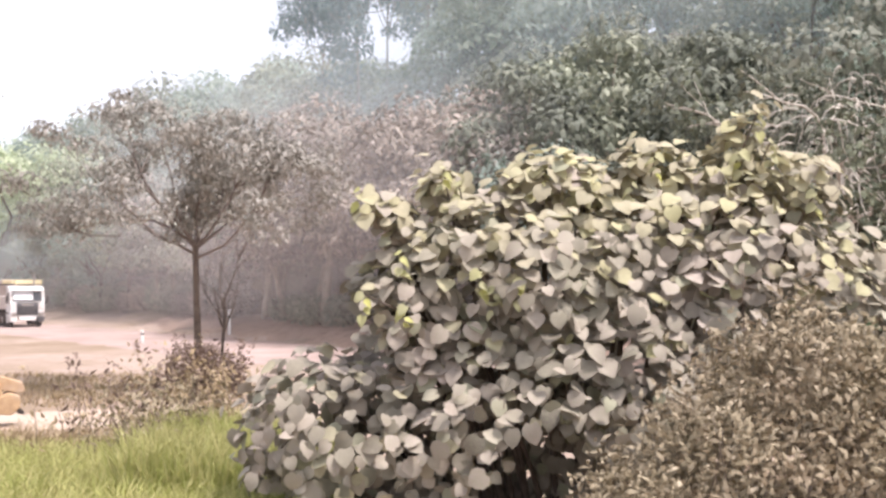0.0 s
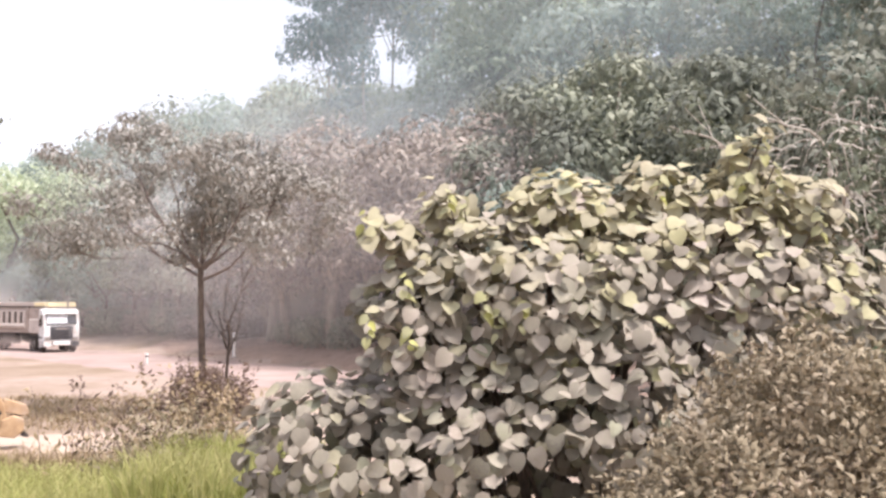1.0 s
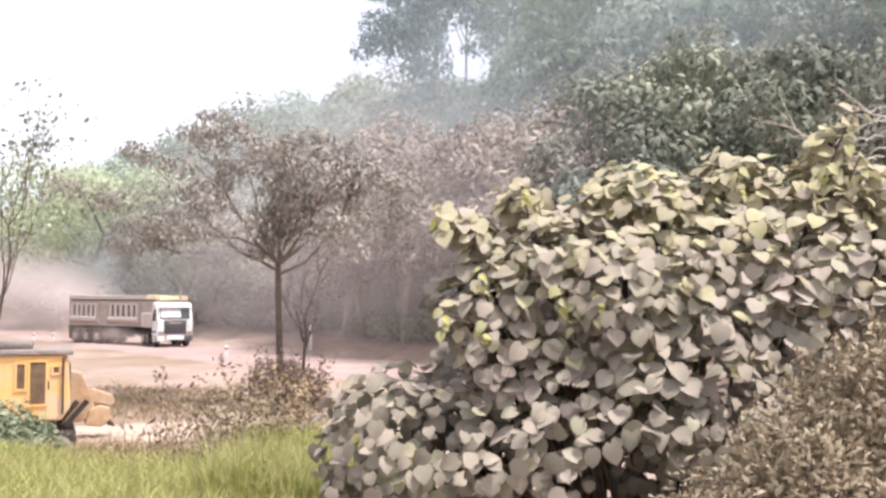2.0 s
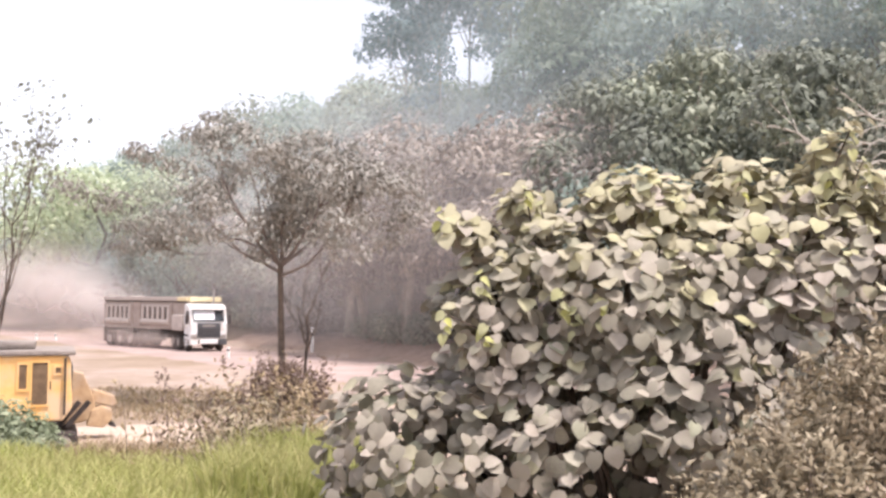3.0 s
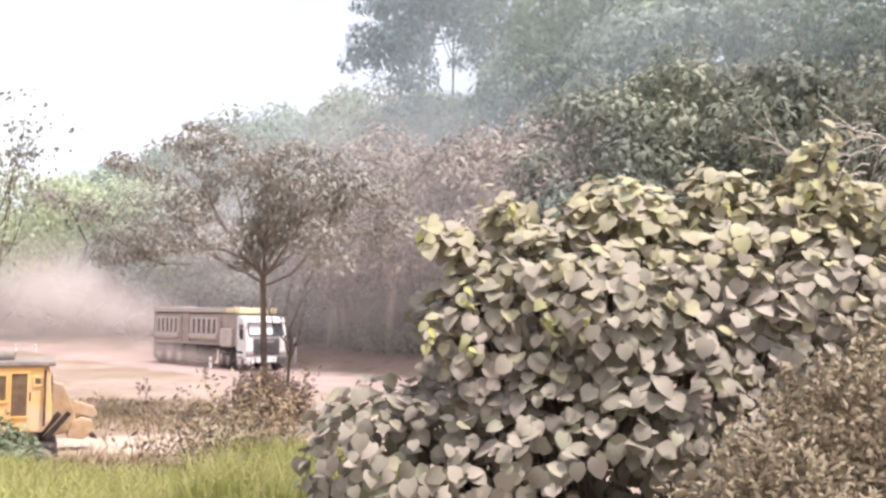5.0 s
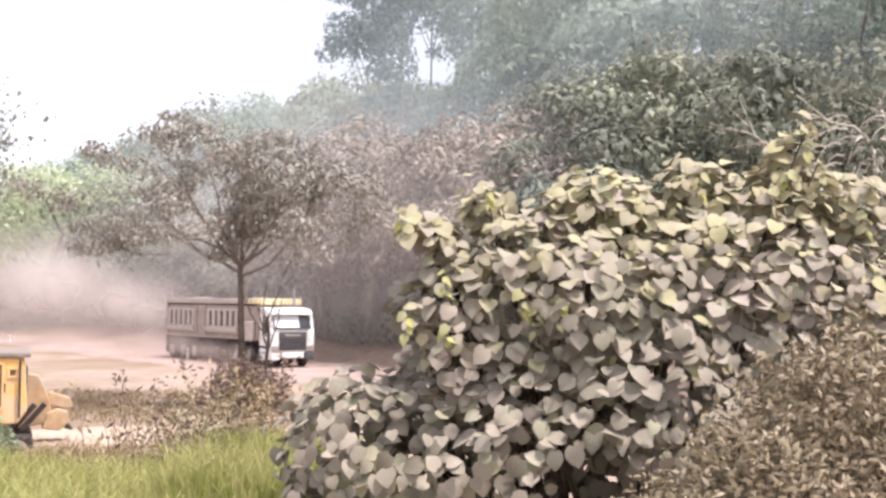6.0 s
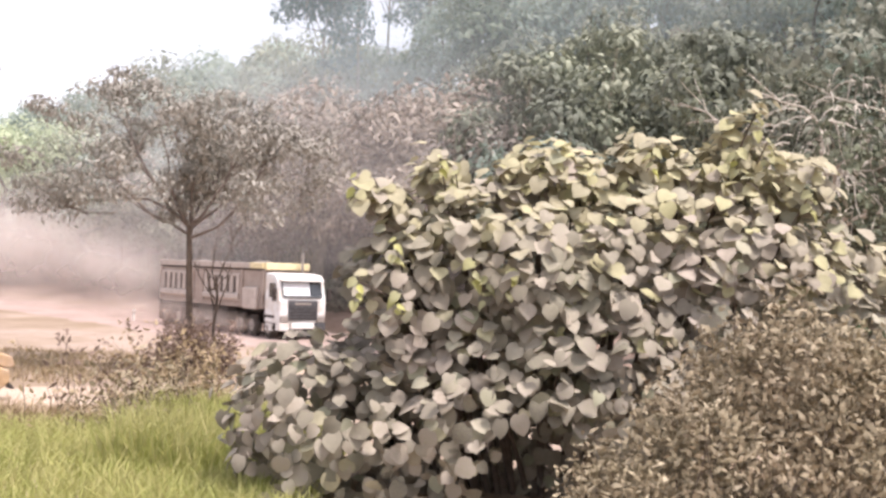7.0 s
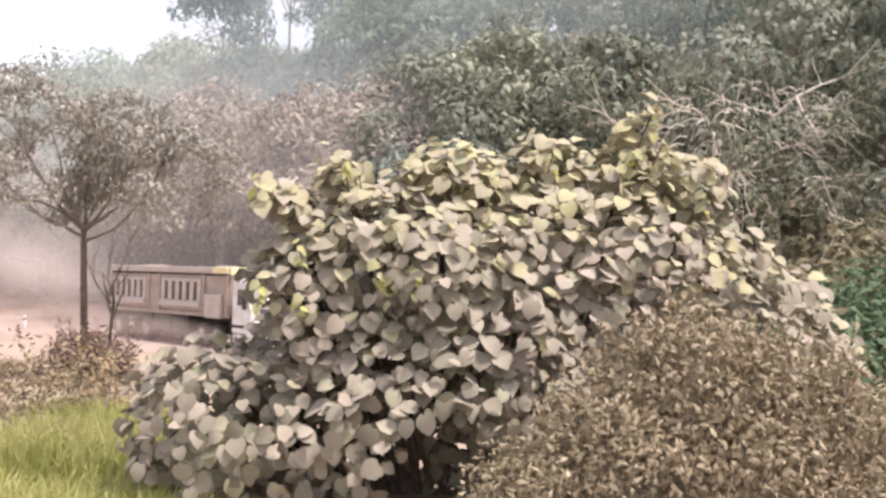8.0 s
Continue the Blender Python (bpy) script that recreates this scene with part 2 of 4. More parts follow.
# ---- mesh helpers ----
def mesh_from(name, verts, faces, material, smooth=False):
    me = bpy.data.meshes.new(name)
    v, f = np.asarray(verts, dtype=np.float32), np.asarray(faces, dtype=np.int32)
    k = f.shape[1]
    me.vertices.add(len(v)), me.loops.add(f.size), me.polygons.add(len(f))
    me.vertices.foreach_set("co", v.ravel())
    me.loops.foreach_set("vertex_index", f.ravel())
    me.polygons.foreach_set("loop_start", np.arange(0, f.size, k, dtype=np.int32))
    me.polygons.foreach_set("loop_total", np.full(len(f), k, dtype=np.int32))
    me.polygons.foreach_set("use_smooth", np.full(len(f), smooth))
    me.update(calc_edges=True)
    me.materials.append(material)
    return me


def part(name, bm, material, parent=None, label=""):
    """A bmesh, or a finished mesh, as one object under a thing or a part."""
    if isinstance(bm, bmesh.types.BMesh):
        me = bpy.data.meshes.new(name)
        bm.to_mesh(me)
        bm.free()
        me.materials.append(material)
    else:
        me = bm
    ob = new(name, me)
    ob.parent = parent
    return tagged(ob, label) if label else ob


def box(bm, x0, x1, y0, y1, z0, z1, bevel=0.0):
    made = bmesh.ops.create_cube(bm, size=1.0)["verts"]
    for v in made:
        v.co = Vector((x0 + (v.co.x + 0.5) * (x1 - x0), y0 + (v.co.y + 0.5) * (y1 - y0), z0 + (v.co.z + 0.5) * (z1 - z0)))
    if bevel:
        edges = list({e for v in made for e in v.link_edges})
        bmesh.ops.bevel(bm, geom=edges, offset=bevel, segments=2, affect="EDGES", profile=0.6)
    return made


def boxed(*args):
    bm = bmesh.new()
    box(bm, *args)
    return bm


def prism(profile, y0, y1, bevel=0.0):
    """A side profile of (x, z) drawn across from y0 to y1."""
    bm = bmesh.new()
    a = [bm.verts.new((x, y0, z)) for x, z in profile]
    b = [bm.verts.new((x, y1, z)) for x, z in profile]
    bm.faces.new(a)
    bm.faces.new(b[::-1])
    n = len(profile)
    for i in range(n):
        bm.faces.new((a[i], b[i], b[(i + 1) % n], a[(i + 1) % n]))
    bmesh.ops.recalc_face_normals(bm, faces=bm.faces)
    if bevel:
        bmesh.ops.bevel(bm, geom=list(bm.edges), offset=bevel, segments=2, affect="EDGES", profile=0.6)
    return bm


def drum(bm, centre, axis, radius, width, n=24, bevel=0.0):
    made = bmesh.ops.create_cone(bm, cap_ends=True, segments=n, radius1=radius, radius2=radius, depth=width)["verts"]
    turn = Vector((0, 0, 1)).rotation_difference(Vector(axis)).to_matrix().to_4x4()
    bmesh.ops.transform(bm, matrix=Matrix.Translation(centre) @ turn, verts=made)
    if bevel:
        rims = list({e for v in made for e in v.link_edges if len([f for f in e.link_faces if len(f.verts) > 4]) == 1})
        bmesh.ops.bevel(bm, geom=rims, offset=bevel, segments=2, affect="EDGES")


def tubes(paths, sides=6):
    """Tapered tubes along paths of (point, radius)."""
    verts, faces = [], []
    ring = np.linspace(0, 2 * np.pi, sides, endpoint=False)
    for path in paths:
        pts = [Vector(p) for p, _ in path]
        start = len(verts)
        for i, (p, r) in enumerate(path):
            d = (pts[min(i + 1, len(pts) - 1)] - pts[max(i - 1, 0)]).normalized()
            u = d.orthogonal().normalized()
            w = d.cross(u)
            for a in ring:
                verts.append(tuple(pts[i] + (u * math.cos(a) + w * math.sin(a)) * r))
        for i in range(len(path) - 1):
            for j in range(sides):
                a, b = start + i * sides + j, start + i * sides + (j + 1) % sides
                faces.append((a, b, b + sides, a + sides))
    return verts, faces


def unit(a):
    return a / np.maximum(np.linalg.norm(a, axis=1, keepdims=True), 1e-9)


def heart_leaf(width=1.0, droop=0.3, fold=0.12):
    """A heart-shaped leaf of length 1 along x, its upper face to z."""
    xs = np.array([0.0, 0.22, 0.5, 0.78])
    edge = [(-0.09, 0.25), (0.14, 0.47), (0.46, 0.53), (0.77, 0.33)]
    v = [(x, 0, -droop * x * x) for x in xs] + [(1.0, 0, -droop)]
    for s in (1, -1):
        v += [(x, s * y * width, -droop * x * x + fold * y * 2 - 0.15 * y * y) for x, y in edge]
    f = []
    for s in (0, 1):
        o = 5 + 4 * s
        tri = [(0, o, o + 1), (0, o + 1, 1), (1, o + 1, o + 2), (1, o + 2, 2), (2, o + 2, o + 3), (2, o + 3, 3), (3, o + 3, 4)]
        f += [t if s else (t[0], t[2], t[1]) for t in tri]
    return np.array(v), np.array(f)


def blade_leaf(width=0.35, droop=0.25):
    """A narrow leaf of length 1 along x."""
    v = [(0, 0, 0), (0.4, width / 2, -droop * 0.16 + 0.05), (0.4, -width / 2, -droop * 0.16 + 0.05), (1, 0, -droop)]
    return np.array(v), np.array([(0, 2, 1), (1, 2, 3)])


def leaf_axes(normal, tip):
    z = unit(normal)
    x = unit(tip - (tip * z).sum(1, keepdims=True) * z)
    return x, np.cross(z, x), z


def strewn(template, points, normal, tip, size):
    """One leaf of the template at each point, as vertices and faces."""
    v, f = template
    x, y, z = leaf_axes(normal, tip)
    s = size[:, None, None]
    verts = points[:, None] + s * (v[None, :, 0:1] * x[:, None] + v[None, :, 1:2] * y[:, None] + v[None, :, 2:3] * z[:, None])
    faces = f[None] + (np.arange(len(points)) * len(v))[:, None, None]
    return verts.reshape(-1, 3), faces.reshape(-1, f.shape[1])


# ---- ground ----
ROAD_AT, ROAD_ALONG, ROAD_ACROSS = np.array((-3.2, 41.5)), np.array((0.68, -0.733)), np.array((0.733, 0.68))


def smooth(a, b, x):
    t = np.clip((x - a) / (b - a), 0, 1)
    return t * t * (3 - 2 * t)


def height(x, y):
    """The lie of the land: the bank under the camera, the flat with the road, the wooded hill beyond."""
    x, y = np.asarray(x, float), np.asarray(y, float)
    s = (x - ROAD_AT[0]) * ROAD_ACROSS[0] + (y - ROAD_AT[1]) * ROAD_ACROSS[1]
    u = (x - ROAD_AT[0]) * ROAD_ALONG[0] + (y - ROAD_AT[1]) * ROAD_ALONG[1]
    bank = 1.85 * (1 - smooth(8.0, 17.0, y + 0.25 * x * (x < 0) - 0.10 * x * (x > 0)))
    hill = 28 * smooth(5, 52, s) * (0.82 + 0.18 * smooth(-45, -5, u)) + 0.5 * smooth(4.5, 7.5, s)
    far = 1 - smooth(250, 700, np.hypot(x, y))
    ripple = 0.05 * np.sin(x * 1.7 + 0.6 * y) * np.sin(y * 1.3 - 0.4 * x) * (np.abs(s) > 5)
    return (np.maximum(bank, hill) + ripple) * far


def ground():
    q = np.linspace(-1, 1, 181)
    warp = np.sign(q) * (np.abs(q) * 42 + np.abs(q) ** 7 * 3000)
    gx, gy = np.meshgrid(warp, warp + 22)
    gz = height(gx, gy)
    n = len(q)
    i = np.arange(n * n).reshape(n, n)
    faces = np.stack([i[:-1, :-1], i[:-1, 1:], i[1:, 1:], i[1:, :-1]], -1).reshape(-1, 4)
    ob = new("ground", mesh_from("ground", np.stack([gx, gy, gz], -1).reshape(-1, 3), faces, M_GROUND, True))
    tagged(ob, "dusty reddish bare ground rising to a wooded hill", "ground", kind="structure")


def strip(name, centre, half, material, lift, label, ragged=0.5, step=1.0):
    """A strip of road along a line of points, with uneven edges."""
    verts, faces = [], []
    pts = [Vector(p) for p in centre]
    line = []
    for a, b in zip(pts, pts[1:]):
        n = max(1, int((b - a).length / step))
        line += [a.lerp(b, k / n) for k in range(n)]
    line.append(pts[-1])
    for i, p in enumerate(line):
        d = (line[min(i + 1, len(line) - 1)] - line[max(i - 1, 0)]).normalized()
        nrm = Vector((-d.y, d.x))
        for j in range(7):
            k = j / 3 - 1
            edge = half + (ragged * noise.noise(Vector((i * 0.35, j, 3.1))) if j in (0, 6) else 0)
            x, y = p.x + nrm.x * k * edge, p.y + nrm.y * k * edge
            rut = -0.04 * math.exp(-((abs(k) - 0.45) / 0.15) ** 2)
            verts.append((x, y, float(height(x, y)) + lift * (1 if 0 < j < 6 else 0.1) + rut * 0.4))
    for i in range(len(line) - 1):
        for j in range(6):
            a = i * 7 + j
            faces.append((a, a + 1, a + 8, a + 7))
    ob = new(name, mesh_from(name, verts, faces, material, True))
    return tagged(ob, label, "road", kind="structure")


ground()
road_line = [tuple(ROAD_AT + ROAD_ALONG * u + ROAD_ACROSS * 0.3) for u in (-150, -90, -60, -30, 0, 20, 45)]
strip("road", road_line, 4.6, M_ROAD, 0.05, "wide pale pinkish dirt road deep in dust")
strip("dirt_track", [(-40, 20), (-22, 22.5), (-12, 23.5), (-7, 26), (-3.5, 31), (-1, 37)], 1.7, M_TRACK, 0.05, "sandy side track of pale loose dirt", 0.7)
strip("verge", [tuple(ROAD_AT + ROAD_ALONG * u + ROAD_ACROSS * 7.2) for u in (-34, -20, -5, 10, 40)], 2.4, M_VERGE, 0.12,
      "bare brown earth verge below the wood", 0.8)


# ---- plants ----
def rng(seed):
    return np.random.RandomState(seed)


def ellipsoid_shell(r, lobes, count, inner=0.0):
    """Points and outward normals on the joined outside of several ellipsoids (centre, radii)."""
    area = np.array([(a * b + b * c + a * c) for _, (a, b, c) in lobes])
    pick = r.choice(len(lobes), count, p=area / area.sum())
    d = unit(r.normal(size=(count, 3)))
    c = np.array([l[0] for l in lobes])[pick]
    a = np.array([l[1] for l in lobes])[pick]
    k = 1 - inner * r.random_sample((count, 1)) ** 2
    p = c + d * a * k
    n = unit(d / a)
    keep = np.ones(count, bool)
    for i, (lc, la) in enumerate(lobes):
        inside = (((p - np.array(lc)) / np.array(la)) ** 2).sum(1) < 0.80
        keep &= ~(inside & (pick != i))
    return p[keep], n[keep]


def thing(name, label, category, group="", at=(0, 0, 0), kind=""):
    ob = new(name)
    ob.location = at
    return tagged(ob, label, category, group, kind)


def grow(r, start, direction, length, radius, level, out, tips, bend=0.25, fork=(2, 4), spread=0.75, up=0.15):
    """A limb that wanders and forks; fills out with paths and tips with their ends."""
    p, d = Vector(start), Vector(direction).normalized()
    path = [(tuple(p), radius)]
    steps = 4
    for i in range(steps):
        d = (d + Vector(r.normal(size=3)) * bend * 0.5 + Vector((0, 0, up * 0.4))).normalized()
        p = p + d * (length / steps)
        path.append((tuple(p), radius * (1 - 0.5 * (i + 1) / steps)))
        if level > 0 and i in (1, 2) and r.random_sample() < 0.6:
            side = (d + Vector(r.normal(size=3)) * spread).normalized()
            grow(r, p, side, length * 0.55, radius * 0.45, level - 1, out, tips, bend, fork, spread, up)
    out.append(path)
    if level == 0:
        tips.append((p, d))
        tips.append((p - d * length * 0.45, d))
        return
    for _ in range(r.randint(*fork)):
        side = (d + Vector(r.normal(size=3)) * spread).normalized()
        grow(r, p, side, length * 0.68, radius * 0.5, level - 1, out, tips, bend, fork, spread, up)


def crown_mesh(name, r, tips, per_tip, cloud, size, material, template=None, flat=0.75):
    """Leaves in rounded tufts about the limbs' ends, each leaf turned outward from its tuft."""
    pts = np.array([t[0] for t in tips])
    pts = pts + r.normal(size=pts.shape) * cloud * np.array((0.5, 0.5, 0.35))
    reach = cloud * r.uniform(0.7, 1.5, len(pts))
    k = np.repeat(np.arange(len(pts)), per_tip)
    d = unit(r.normal(size=(len(k), 3)))
    p = pts[k] + d * (reach[k] * (0.45 + 0.6 * r.random_sample(len(k))))[:, None] * np.array((1, 1, flat))
    n = d * 0.8 + r.normal(size=d.shape) * 0.35 + np.array((0, 0, 0.45))
    tip = r.normal(size=d.shape) * 0.7 + np.array((0, 0, -0.7)) + d * 0.5
    s = size * (0.6 + 0.8 * r.random_sample(len(k)))
    return mesh_from(name, *strewn(template or blade_leaf(0.6, 0.3), p, n, tip, s), material)


def tree(name, seed, label, trunk_height, radius, reach, levels, per_tip, cloud, leaf, material, bark, at=(0, 0, 0), lean=(0.03, 0, 1),
         limbs=5, group="", spread=0.75, up=0.15, low=0.18, flat=(0.55, 0.5), clear=0.0):
    r = rng(seed)
    root = thing(name, label, "tree", group, at)
    d = Vector(lean).normalized()
    path = [(Vector((0, 0, -0.3)), radius * 1.25)]
    for i in range(5):
        k = (i + 1) / 5
        path.append((d * trunk_height * k + Vector(r.normal(size=3)) * 0.03 * trunk_height * (0.5 if k == 1 else 1) * 0.5, radius * (1.05 - 0.35 * k)))
    part("trunk", mesh_from("trunk", *tubes([[(tuple(p), q) for p, q in path]], 9), bark, True), bark, root)
    top = path[-1][0]
    tips = []
    for i in range(limbs):
        a = 2 * math.pi * (i + r.random_sample() * 0.6) / limbs
        way = Vector((math.cos(a), math.sin(a), flat[0] + flat[1] * r.random_sample())) if i else Vector((0.5, 0, 0.9))
        out = []
        grow(r, top - d * trunk_height * low * (i / limbs), way, reach * (0.42 + 0.12 * r.random_sample()), radius * 0.55, levels, out, tips, spread=spread, up=up)
        part("limb", mesh_from("limb", *tubes(out, 5), bark, True), bark, root)
    tips = [t for t in tips if t[0].z > clear]
    part("crown", crown_mesh("crown", r, tips, per_tip, cloud, leaf, material), material, root)
    return root


def hill_tree(name, seed, label, material, bark, group, trunk=2.0, radii=(2.6, 2.6, 2.1), centre=3.7, lobes=17, count=6200, leaf=0.23, droop=0.6, lobe=(0.7, 1.2), width=0.5, girth=0.15):
    """A tree whose crown is a heap of rounded leaf masses, with shade between them."""
    r = rng(seed)
    root = thing(name, label, "tree", group)
    d = unit(r.normal(size=(lobes, 3)))
    d[:, 2] = d[:, 2] * 0.8 + 0.15
    mid = np.array((0, 0, centre)) + unit(d) * np.array(radii) * r.uniform(0.5, 1.0, (lobes, 1))
    masses = []
    for c in mid:
        k = r.uniform(*lobe)
        masses.append((tuple(c), (k * r.uniform(0.95, 1.35), k * r.uniform(0.95, 1.35), k * r.uniform(0.6, 0.85))))
    p, n = ellipsoid_shell(r, masses, count, 0.35)
    keep = (n[:, 2] > -0.35) | (r.random_sample(len(p)) < 0.3)
    p, n = p[keep], n[keep]
    p = p + r.normal(size=p.shape) * 0.11
    size = leaf * (0.55 + 0.9 * r.random_sample(len(p)))
    normal = n * 0.9 + r.normal(size=p.shape) * 0.38 + np.array((0, 0, 0.35))
    tip = n * 0.5 + r.normal(size=p.shape) * 0.55 + np.array((0, 0, -droop))
    part("crown", mesh_from("crown", *strewn(blade_leaf(width, 0.35), p, normal, tip, size), material), material, root)
    top = Vector((r.normal(0, 0.15), r.normal(0, 0.15), max(trunk, centre - radii[2] * 0.6)))
    path = [((0, 0, -0.4), girth * 1.3), (tuple(top * 0.4 + Vector((0.08, 0.05, 0))), girth), (tuple(top), girth * 0.75)]
    part("trunk", mesh_from("trunk", *tubes([path], 7), bark, True), bark, root)
    for c in mid[::3]:
        start = top * r.uniform(0.75, 1.0)
        bow = (start + Vector(c)) / 2 + Vector((r.normal(0, 0.2), r.normal(0, 0.2), -0.15))
        part("limb", mesh_from("limb", *tubes([[(tuple(start), girth * 0.5), (tuple(bow), girth * 0.35), (tuple(c), girth * 0.12)]], 5), bark, True), bark, root)
    return root


def roadside_tree(at):
    """The spreading tree by the road: a slim trunk, wide low limbs to one side, leaves in loose flat tufts."""
    r = rng(41)
    root = thing("roadside_tree", "spreading dust-brown tree with a slim dark trunk", "tree", at=at)
    path = [((0, 0, -0.3), 0.14), ((0.02, 0, 1.5), 0.115), ((-0.04, 0, 3.2), 0.10), ((-0.08, 0, 4.7), 0.09)]
    part("trunk", mesh_from("trunk", *tubes([path], 9), M_BARK, True), M_BARK, root)
    tips = []
    for way, length, z in (((-1, 0.1, 0.30), 3.5, 4.6), ((-0.9, -0.4, 0.42), 3.2, 4.7), ((-0.85, 0.5, 0.60), 3.1, 4.4), ((0.85, 0.2, 0.42), 2.8, 4.6), ((0.7, -0.5, 0.70), 2.4, 4.7),
                           ((0.35, 0.5, 1.1), 2.2, 4.7), ((-0.45, -0.3, 1.1), 2.4, 4.7), ((0.95, -0.3, 0.28), 2.6, 4.3), ((-0.75, 0.1, 0.9), 3.0, 4.7), ((0.1, -0.2, 1.2), 2.1, 4.7),
                           ((-0.9, -0.1, 0.7), 3.6, 4.6)):
        out = []
        grow(r, (-0.07, 0, z), way, length, 0.058, 2, out, tips, 0.30, (2, 4), 0.55, 0.03)
        out = [path for path in out if path[-1][0][2] > 5.0 + 0.12 * max(0.0, -path[-1][0][0] - 2.0)]
        part("limb", mesh_from("limb", *tubes(out, 5), M_DUSTY_BARK, True), M_DUSTY_BARK, root)
    tips = [t for t in tips if 5.0 + 0.12 * max(0.0, -t[0].x - 2.0) < t[0].z < 9.9]
    part("crown", crown_mesh("crown", r, tips, 66, 0.62, 0.18, M_ROADSIDE, blade_leaf(0.45, 0.35), 0.45), M_ROADSIDE, root)


def hanging_vines(root, seed, centre, radii, count, length, material, label):
    """Withered creepers that arch out of a crown and hang down."""
    r = rng(seed)
    d = unit(r.normal(size=(count, 3)) + (0, -0.3, 0.25))
    paths = []
    for way in d:
        p = np.array(centre) + way * np.array(radii) * r.uniform(0.6, 1.0)
        out, run = np.array((way[0] + r.normal(0, 0.3), way[1] + r.normal(0, 0.3), 0.35)), length * r.uniform(0.5, 1.2)
        thick = r.uniform(0.018, 0.042)
        paths.append([(tuple(p + out * run * k + np.array((0, 0, -1.1 * run * k * k))), thick * (1.05 - k)) for k in (0, 0.25, 0.5, 0.75, 1.0)])
    part("vine_tangle", mesh_from("vine_tangle", *tubes(paths, 4), material, True), material, root, label)["kind"] = "stuff"


def place(ob, x, y, turn=0.0, scale=1.0, sink=0.0):
    return Matrix.LocRotScale((x, y, float(height(x, y)) - sink), Euler((0, 0, turn)), (scale, scale, scale))


def plant(ob, used, x, y, turn, scale, sink=0.2):
    """The thing itself at its first place, a copy at every later one."""
    if ob in used:
        copy_thing(ob, place(None, x, y, turn, scale / ob.scale.x, sink))
    else:
        ob.matrix_basis = place(None, x, y, turn, scale, sink)
        used.add(ob)


def crest(x, y):
    """How tall a tree may stand at a place without rising above the skyline of the wood."""
    rise = np.interp(x / y, (-0.47, -0.41, -0.31, -0.23, -0.205, -0.17, -0.13, -0.015, 0.005), (0.155, 0.160, 0.200, 0.212, 0.230, 0.242, 0.232, 0.228, 0.6))
    return 3.6 + float(rise) * y - float(height(x, y))


